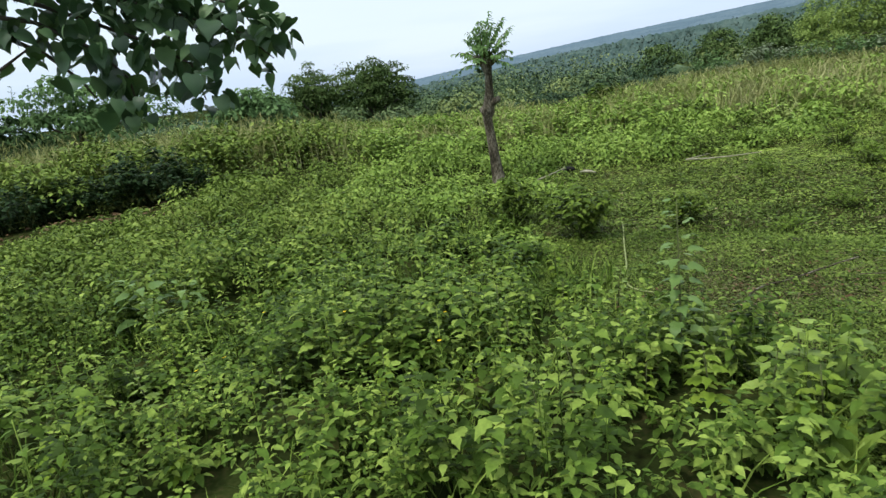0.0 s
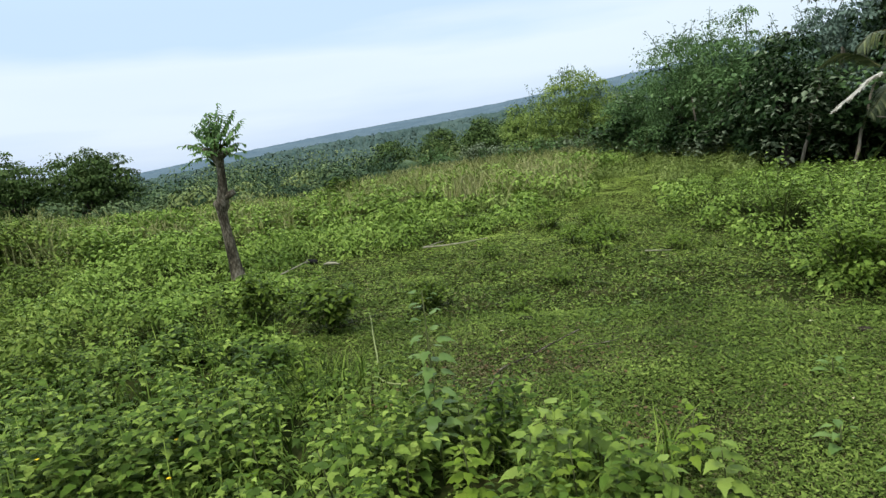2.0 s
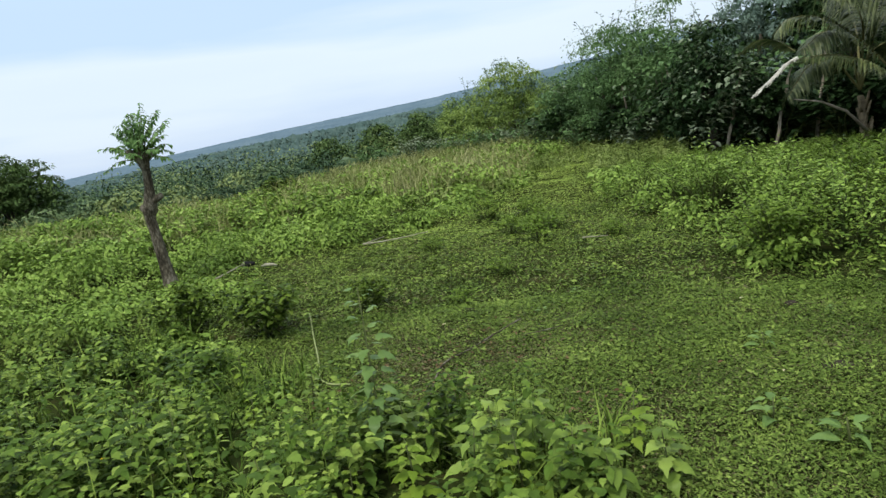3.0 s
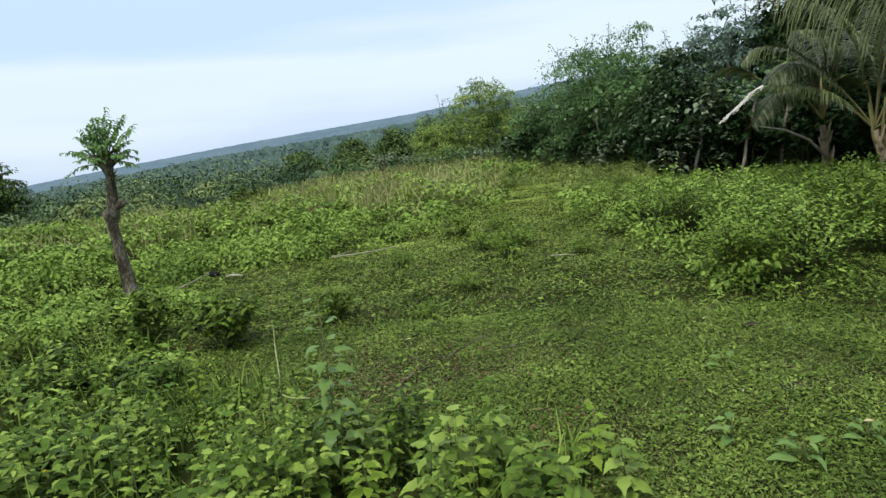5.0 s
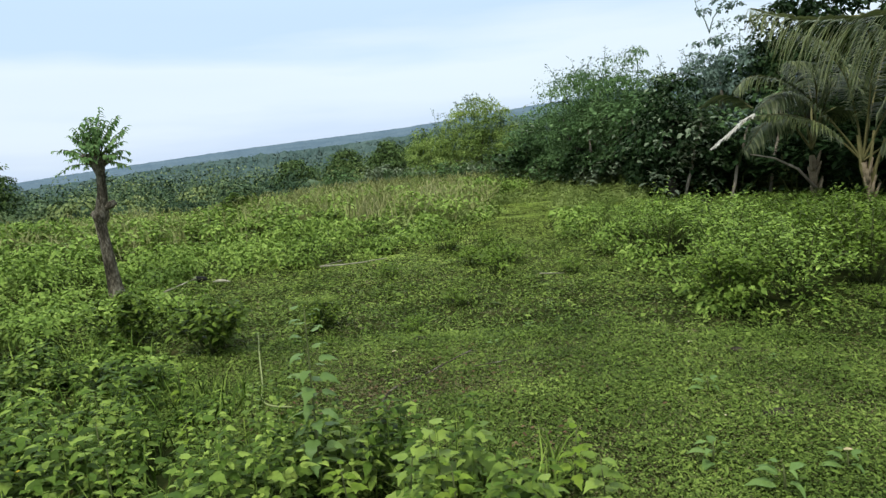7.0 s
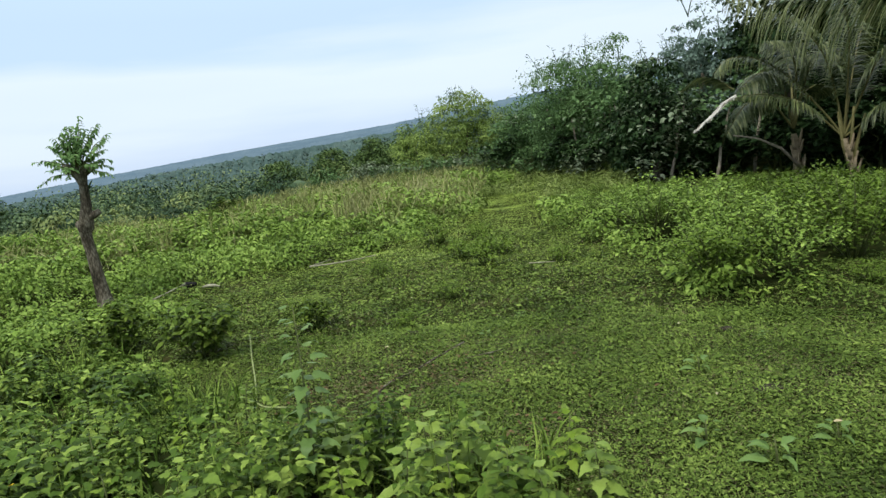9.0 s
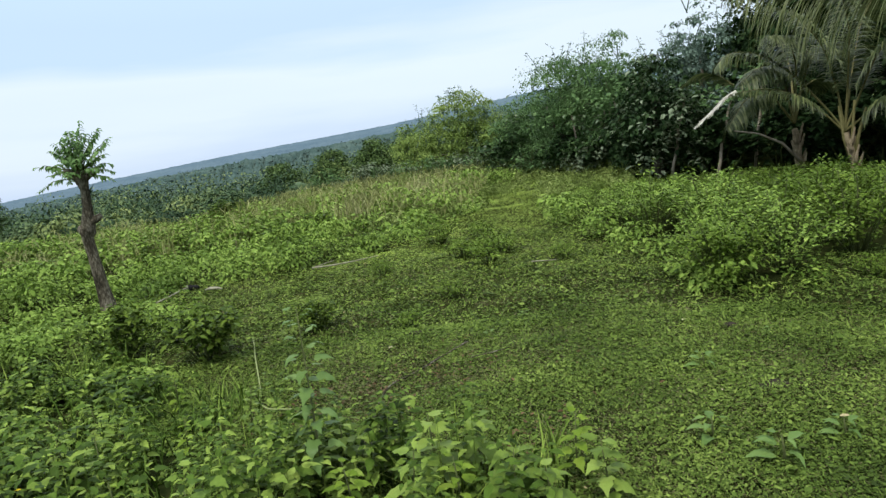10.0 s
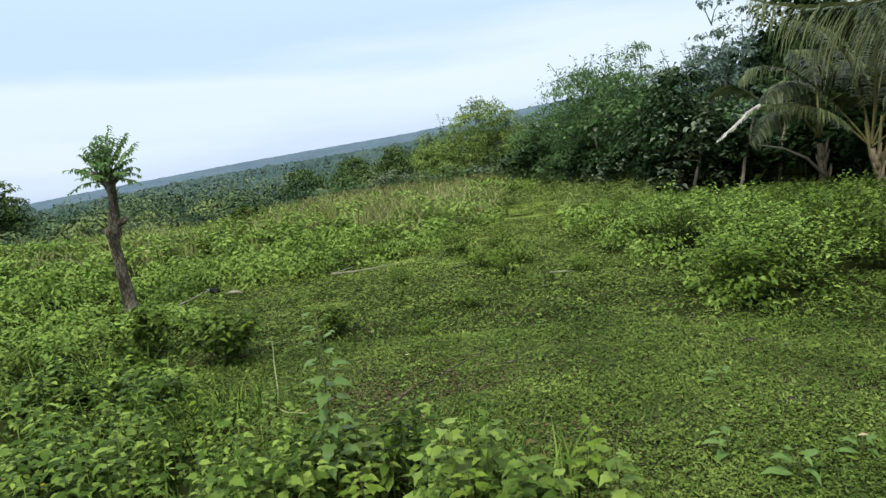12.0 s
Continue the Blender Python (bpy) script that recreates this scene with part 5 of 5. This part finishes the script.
# one withered frond hangs bleached at its tip
withered = [spot(25.4, D2 - 0.8, 1.1), spot(24.6, D2 - 0.85, 0.75), spot(23.7, D2 - 0.9, -0.1), spot(22.9, D2 - 0.95, -0.75), spot(22.2, D2 - 1.0, -1.35)]
frond(right_palm, local(right_palm, withered), 0.26, 60, 240, 0.35, BLEACHED, DRY_STEM, 0.040, 0.0, label="bleached withered end of a frond")
fan = [spot(25.2, D2 - 0.8, 1.6), spot(24.2, D2 - 0.6, 2.5), spot(23.0, D2 - 0.4, 2.9), spot(21.4, D2 - 0.2, 2.0)]
frond(right_palm, local(right_palm, fan), 0.5, 40, 241, 0.7, FROND, PETIOLE, 0.016, 0.0)

# a taller palm beside the field reaches into view with one long frond
foot = np.array([*polar(50.0, 8.6), 0.0])
o3 = np.array([*polar(49.0, 8.3), 3.0])
tall_palm = palm("coconut palm with a long frond of narrow hanging leaflets", foot, o3, 0.17, 7)
frond(tall_palm, local(tall_palm, [o3, spot(44.0, D3 + 0.1, 10.4), spot(38.5, D3, 8.2), spot(34.0, D3, 7.3), spot(31.0, D3 - 0.05, 7.5), spot(28.0, D3 - 0.1, 7.8), spot(25.0, D3 - 0.2, 9.0)]), 1.05, 132, 250, 1.0, FROND, r=0.026, bare=0.1, width=0.6, single=True)
for i, (az, el) in enumerate(((58, 22), (70, 15), (49, 26), (80, 24))):
    frond(tall_palm, local(tall_palm, [o3, (o3 + spot(az, 9.0, el)) / 2 + np.array([0, 0, 0.5]), spot(az, 9.0, el), spot(az + (4 if az > 50 else -2), 9.3, el - 5)]), 0.8, 48, 260 + i, 1.0)

# ---- the large-leaved tree beside the start of the walk ----


def large_leaved_tree():
    rng = np.random.default_rng(95)
    at = np.array([*polar(-84, 4.6), 0.0])
    ob = thing("large_leaved_tree", "tree whose drooping branch carries large dark heart-shaped leaves", "tree", "", tuple(at))
    top = np.array([-3.9, 1.2, 2.75])
    part("trunk", tri_mesh("trunk", *tube(bent((0, 0, -0.15), top - at, 0.0, 8, 0.02, rng), np.linspace(0.10, 0.05, 8), 10, 0.05, rng), BARK, True), ob)
    heart = tri_mesh("leaf", *BIG_HEART, BIG_LEAF, True)
    wide = tri_mesh("leaf", BIG_HEART[0] * np.array([1, 1.12, 1.7]), BIG_HEART[1], BIG_LEAF, True)
    twigs = [
        ([(-3.39, 1.74, 2.46), (-3.12, 2.22, 2.28), (-2.85, 2.59, 2.11), (-2.66, 2.80, 1.99), (-2.56, 2.90, 1.84)], 84),
        ([(-3.40, 1.72, 2.36), (-3.20, 2.09, 2.19), (-3.00, 2.40, 2.01), (-2.86, 2.57, 1.86), (-2.84, 2.60, 1.66)], 80),
        ([(-3.42, 1.68, 2.22), (-3.26, 2.00, 2.14), (-3.13, 2.21, 1.98), (-3.06, 2.31, 1.82), (-3.06, 2.32, 1.66)], 70),
        ([(-3.40, 1.80, 2.15), (-3.25, 2.01, 1.98), (-3.19, 2.12, 1.84), (-3.16, 2.16, 1.74)], 12),
        ([(-3.11, 2.25, 2.39), (-2.88, 2.55, 2.26), (-2.66, 2.80, 2.14), (-2.60, 2.86, 1.98)], 83),
        ([(-3.30, 1.93, 2.41), (-3.05, 2.32, 2.22), (-2.91, 2.51, 2.05), (-2.93, 2.49, 1.82)], 70),
        ([(-3.45, 1.60, 2.50), (-3.30, 2.00, 2.42), (-3.05, 2.40, 2.40), (-2.80, 2.70, 2.32)], 70),
        ([(-3.50, 1.55, 1.86), (-3.36, 1.81, 1.92), (-3.25, 2.01, 2.06)], 0)]
    for pts, count in twigs:
        pts = np.array([tuple(top), *pts]) - at
        r = np.linspace(0.018, 0.004, len(pts))
        tw = part("branch", tri_mesh("branch", *tube(pts, r, 6), DARK_BARK, True), ob)
        many = int(count * 1.15)
        for k in range(many):
            u = (0.28 + 0.72 * (k + rng.random()) / many) * (len(pts) - 1.001)
            i = int(u)
            base = pts[i] + (pts[i + 1] - pts[i]) * (u - i)
            off = rng.standard_normal(3) * np.array([0.10, 0.10, 0.07])
            if math.degrees(math.atan2(base[0] + off[0] + at[0] - EYE_X, base[1] + off[1] + at[1] - EYE_Y)) > -44.2:
                continue
            leaf = part("leaf", heart if rng.random() < 0.6 else wide, tw)
            yaw = rng.uniform(0, 360)
            s = rng.uniform(0.07, 0.135)
            leaf.matrix_basis = pose(*(base + off), rng.uniform(-40, 40), rng.uniform(15, 85), yaw) @ Matrix.Scale(s, 4)
    return ob


large_leaved_tree()

# ---- single weeds in front ----


def weed_plant(name, label, high, pairs, leaf_size, mat, seed, shape=HEART, droop=22, spread=1.0):
    """An upright weed: stem, pairs of opposite leaves that shrink towards the tip."""
    rng = np.random.default_rng(seed)
    ob = thing(name, label, "weed")
    lean = rng.uniform(-0.12, 0.12, 2) * high
    line = np.array([(0, 0, -0.03), (lean[0] * 0.3, lean[1] * 0.3, high * 0.5), (lean[0], lean[1], high)])
    part("stem", tri_mesh("stem", *tube(line, [0.006, 0.005, 0.0025], 5), STEM), ob)
    one = tri_mesh("leaf", shape[0] * np.array([1, 1, 1.3]), shape[1], mat, True)
    for i in range(pairs):
        u = 0.22 + 0.78 * (i + 0.5) / pairs
        p = line[0] + (line[1] - line[0]) * min(u * 2, 1) + (line[2] - line[1]) * max(u * 2 - 1, 0)
        for s in (0, 180):
            lf = part("leaf", one, ob)
            size = leaf_size * (1.15 - 0.62 * u ** 2) * rng.uniform(0.8, 1.2)
            yaw = i * 87 + s + rng.uniform(-25, 25)
            r = radians(yaw)
            q = p + np.array([math.cos(r), math.sin(r), 0.15]) * 0.03 * spread
            lf.matrix_basis = pose(*q, rng.uniform(-20, 20), droop * (1.2 - 1.6 * u) + rng.uniform(-14, 18), yaw) @ Matrix.Scale(size, 4)
    return ob


broad = [weed_plant("weed", "bright green broad-leaved weed in the near undergrowth", 0.42, 8, 0.140, WEED_ONE, 301, JAGGED), weed_plant("weed", "bright green broad-leaved weed in the near undergrowth", 0.34, 7, 0.145, WEED_ONE, 302), weed_plant("weed", "yellow-green broad-leaved weed in the near undergrowth", 0.40, 8, 0.10, LIME_WEED, 303, JAGGED)]
for b in broad:
    tagged(b, group="near broad-leaved weeds")
rng = np.random.default_rng(305)
spots = [(0.10, 3.05, 0, 1.0), (0.30, 3.15, 60, 0.95), (0.20, 2.75, 30, 0.9), (0.0, 2.8, 100, 0.9), (0.42, 2.85, 20, 0.85), (0.72, 3.05, 200, 0.8), (0.80, 2.8, 250, 0.75), (0.55, 2.7, 90, 0.8), (-0.25, 2.85, 10, 0.85), (-0.35, 3.3, 45, 0.8), (-0.15, 3.3, 310, 0.7)]
while len(spots) < 58:
    az, d = rng.uniform(-74, 4), rng.uniform(2.3, 4.6)
    x, y = polar(az, d)
    if soft_inside(np.array([x]), np.array([y]), LAWN)[0] < -0.1 and all(math.hypot(x - a, y - b) > 0.2 for a, b, *_ in spots):
        spots.append((x, y, rng.uniform(0, 360), rng.uniform(0.5, 0.85)))
put_copies(broad, spots[:11])
slender = [weed_plant("weed", "slender green weed with small toothed leaves in the undergrowth", 0.44, 10, 0.082, WEED_ONE, 306, JAGGED), weed_plant("weed", "slender yellow-green weed with small leaves in the undergrowth", 0.40, 10, 0.074, LIME_WEED, 307, JAGGED)]
for b in slender:
    tagged(b, group="slender near weeds")
put_copies(slender, spots[11:])
tall = weed_plant("tall_weed", "tall thin weed with drooping pale-green leaves", 0.92, 19, 0.098, PALE_WEED, 310, JAGGED, 34, 1.5)
put_copies([tall], [(-0.42, 3.12, 15, 1.0)])
low = weed_plant("small_weed", "small pale weed with a few flat leaves on the grazed lawn", 0.12, 4, 0.085, PALE_WEED, 311, NETTLE, 5)
tagged(low, group="small pale weeds")
put_copies([low], [(1.74, 4.10, 20, 0.9), (1.42, 3.25, 70, 1.1), (1.62, 2.98, 10, 1.2), (1.98, 3.12, 10, 0.9), (0.55, 5.35, 40, 0.6), (2.4, 4.6, 80, 0.5), (1.2, 6.6, 120, 0.55), (0.9, 5.9, 0, 0.5)])
pale = weed_plant("pale_weed", "pale blue-green weed with large flat leaves among darker weeds", 0.50, 8, 0.16, PALE_WEED, 312, HEART, 10, 2.6)
tagged(pale, group="pale large-leaved weeds")
put_copies([pale], [(-4.15, 2.75, 0, 1.0), (-3.95, 2.95, 130, 0.8)])


def tongue_weed():
    rng = np.random.default_rng(313)
    ob = thing("tongue_weed", "weed with long upright light-green tongue-shaped leaves", "weed", "tongue-leaved weeds")
    tongue = tri_mesh("leaf", np.array([(0, 0, 0), (0.3, 0.13, 0.03), (0.65, 0.15, 0.02), (1, 0, -0.1), (0.65, -0.15, 0.02), (0.3, -0.13, 0.03), (0.5, 0, -0.03)]), [(0, 6, 1), (1, 6, 2), (2, 6, 3), (3, 6, 4), (4, 6, 5), (5, 6, 0)], WEED_ONE, True)
    for i in range(6):
        lf = part("leaf", tongue, ob)
        lf.matrix_basis = pose(0, 0, 0, rng.uniform(-20, 20), -rng.uniform(45, 85), i * 61) @ Matrix.Scale(rng.uniform(0.18, 0.30), 4)
    return ob


put_copies([tongue_weed()], [(0.26, 2.52, 0, 1.0), (-0.95, 2.35, 50, 0.9), (0.30, 2.42, 130, 0.8)])

# ---- small things on the ground ----


def lying(points, lift=0.02):
    return [(x, y, float(ground_height(x, y)) + lift) for x, y in points]


def rope(label, points, r, mat=ROPE):
    p = np.array(lying(points, 0.035))
    t = np.linspace(0, len(p) - 1, 40)
    line = np.stack([np.interp(t, np.arange(len(p)), p[:, k]) for k in range(3)], 1)
    for _ in range(5):
        line[1:-1] = (line[:-2] + 2 * line[1:-1] + line[2:]) / 4
    o = line[0].copy()
    ob = new("rope", tri_mesh("rope", *tube(line - o, np.full(40, r) * (1 + 0.12 * np.sin(np.arange(40) * 2.1)), 7), mat, True))
    ob.location = o
    return tagged(ob, label, "rope")


rope("pale green tether rope lying curved on the grass", [(-1.53, 6.05), (-1.40, 5.62), (-1.31, 5.30), (-1.20, 4.95), (-1.11, 4.65), (-1.06, 4.42), (-0.97, 4.30), (-0.82, 4.27)], 0.0062)
rope("thin brown tether rope lying across the grazed grass", [(0.36, 5.20), (0.16, 4.95), (-0.04, 4.67), (-0.22, 4.48), (-0.26, 4.2), (-0.28, 3.94), (-0.27, 3.62), (-0.20, 3.45)], 0.0055, BARK)


def stick(label, points, r0, r1, mat=STRAW, fork=None, lift=0.05):
    p = np.array(lying(points, r0 + lift))
    o = p[0].copy()
    ob = thing("stick", label, "stick", "", tuple(o))
    part("stem", tri_mesh("stem", *tube(p - o, np.linspace(r0, r1, len(p)), 7, 0.05), mat, True), ob)
    if fork:
        q = np.array(lying(fork, r0 + 0.05)) - o
        part("side_twig", tri_mesh("side_twig", *tube(q, np.linspace(r0 * 0.7, r1, len(q)), 6, 0.05), mat, True), ob)
    return ob


stick("bleached straight stick lying in the meadow weeds", [(-3.20, 8.02), (-3.18, 8.35), (-3.12, 8.75)], 0.012, 0.007, lift=0.09)
stick("bleached forked dry branch on the grass", [(-1.58, 9.42), (-1.30, 9.50), (-0.98, 9.58), (-0.66, 9.72)], 0.013, 0.007, STRAW, [(-1.58, 9.42), (-1.50, 9.7), (-1.36, 10.0)])
stick("thin dry straw lying on the grass", [(0.36, 4.78), (0.50, 4.80), (0.64, 4.84)], 0.004, 0.003, BARK)
stick("thin dry straw lying on the grass", [(1.30, 7.95), (1.45, 7.98), (1.60, 7.96)], 0.009, 0.005)


def log_stub():
    o = np.array([-3.12, 8.93, float(ground_height(-3.12, 8.93)) + 0.02])
    ob = thing("log_stub", "short charred black log with a pale broken end in the grass", "log", "", tuple(o))
    a, b = np.array([-0.04, -0.03, 0.05]), np.array([0.11, 0.02, 0.04])
    part("body", tri_mesh("body", *tube(bent(a, b, 0.0, 6), [0.034, 0.040, 0.038, 0.034, 0.030, 0.014], 10, 0.12), CHAR, True), ob)
    part("broken_end", tri_mesh("broken_end", *tube(bent(a + (a - b) * 0.12, a + (b - a) * 0.10, 0.0, 4), [0.014, 0.030, 0.039, 0.039], 10, 0.1), STRAW, True), ob, "pale broken end")
    return ob


log_stub()
ob = new("bark_piece", tri_mesh("bark_piece", *tube([(0, 0, 0), (0.08, -0.02, 0.015), (0.17, -0.03, 0.01), (0.24, -0.05, 0.0)], [0.008, 0.020, 0.018, 0.006], 8, 0.15), STRAW, True))
ob.location = (-2.86, 8.72, float(ground_height(-2.86, 8.72)) + 0.05)
tagged(ob, "pale piece of loose bark on the grass", "bark")


def dung(x, y, size, seed):
    rng = np.random.default_rng(seed)
    bm = bmesh.new()
    bmesh.ops.create_icosphere(bm, subdivisions=3, radius=1.0)
    for v in bm.verts:
        k = 1 + 0.35 * noise.noise(v.co * 2.2 + Vector((seed, 0, 0)))
        v.co = Vector((v.co.x * k * size, v.co.y * k * size * 0.7, max(v.co.z, -0.3) * k * size * 0.33))
    me = bpy.data.meshes.new("dung")
    bm.to_mesh(me)
    bm.free()
    me.materials.append(DUNG)
    ob = new("dung", me)
    ob.location = (x, y, float(ground_height(x, y)) + 0.02)
    return tagged(ob, "dark dried dung lying on the grazed grass", "dung", "dung pats")


dung(1.97, 3.72, 0.075, 1)
dung(2.25, 4.85, 0.05, 2)
dung(-0.05, 5.6, 0.06, 3)


def litter():
    rng = np.random.default_rng(401)
    x, y, d = scatter_points(150, -60, 40, 2.3, 11, rng)
    keep = rng.random(len(x)) < np.where(soft_inside(x, y, LAWN) > 0, 0.45, 0.12)
    x, y = x[keep], y[keep]
    n = len(x)
    pos = np.stack([x, y, ground_height(x, y) + 0.045], 1)
    ob = new("fallen_leaves", tri_mesh("fallen_leaves", *leaves(OVAL, pos, rng.uniform(0, 6.28, n), rng.uniform(-0.2, 0.3, n), rng.uniform(-0.4, 0.4, n), rng.uniform(0.02, 0.05, n)), DRY_LEAF))
    return tagged(ob, "scattered pale withered leaves on the grass", "leaves", kind="stuff")


def brown_litter():
    """Brown dead leaves where the ground is trodden bare, and along the shaded foot of the bank."""
    rng = np.random.default_rng(403)
    x, y = [], []
    for cx, cy, spread, count in ((-0.15, 4.40, 0.30, 150), (0.10, 4.75, 0.28, 110), (0.62, 3.45, 0.13, 60), (-0.75, 4.05, 0.22, 70), (0.85, 4.25, 0.35, 50)):
        x.append(rng.normal(cx, spread, count))
        y.append(rng.normal(cy, spread, count))
    az, d = np.radians(rng.uniform(-72, -48, 260)), rng.uniform(10.9, 12.4, 260)
    x.append(EYE_X + d * np.sin(az))
    y.append(EYE_Y + d * np.cos(az))
    x, y = np.concatenate(x), np.concatenate(y)
    n = len(x)
    pos = np.stack([x, y, ground_height(x, y) + rng.uniform(0.02, 0.05, n)], 1)
    size = np.where(np.arange(n) < n - 260, rng.uniform(0.016, 0.036, n), rng.uniform(0.06, 0.14, n))
    ob = new("brown_leaves", tri_mesh("brown_leaves", *leaves(OVAL, pos, rng.uniform(0, 6.28, n), rng.uniform(-0.3, 0.5, n), rng.uniform(-0.6, 0.6, n), size), BROWN_LEAF))
    return tagged(ob, "brown dead leaves lying on trodden ground", "leaves", kind="stuff")


def flowers():
    rng = np.random.default_rng(402)
    pieces = []
    spots = [(-2.1, 2.6), (-2.3, 2.75), (-1.95, 3.1), (-1.7, 3.0), (-1.5, 2.6), (-2.5, 3.3), (-2.8, 2.3), (-2.95, 2.2), (-3.2, 3.0)]
    for x, y in spots:
        z = float(ground_height(x, y)) + float(weed_height(np.array([x]), np.array([y]), np.array([3.0]))[0]) * 1.15 + 0.04
        n = 7
        pos = np.tile((x, y, z), (n, 1))
        pieces.append(leaves(OVAL, pos, np.arange(n) * 6.283 / n, np.full(n, 0.35), np.zeros(n), np.full(n, 0.013)))
    ob = new("yellow_flowers", tri_mesh("yellow_flowers", *joined(pieces), YELLOW))
    return tagged(ob, "small yellow flowers scattered among the weeds", "flowers", kind="stuff")


litter()
brown_litter()
flowers()
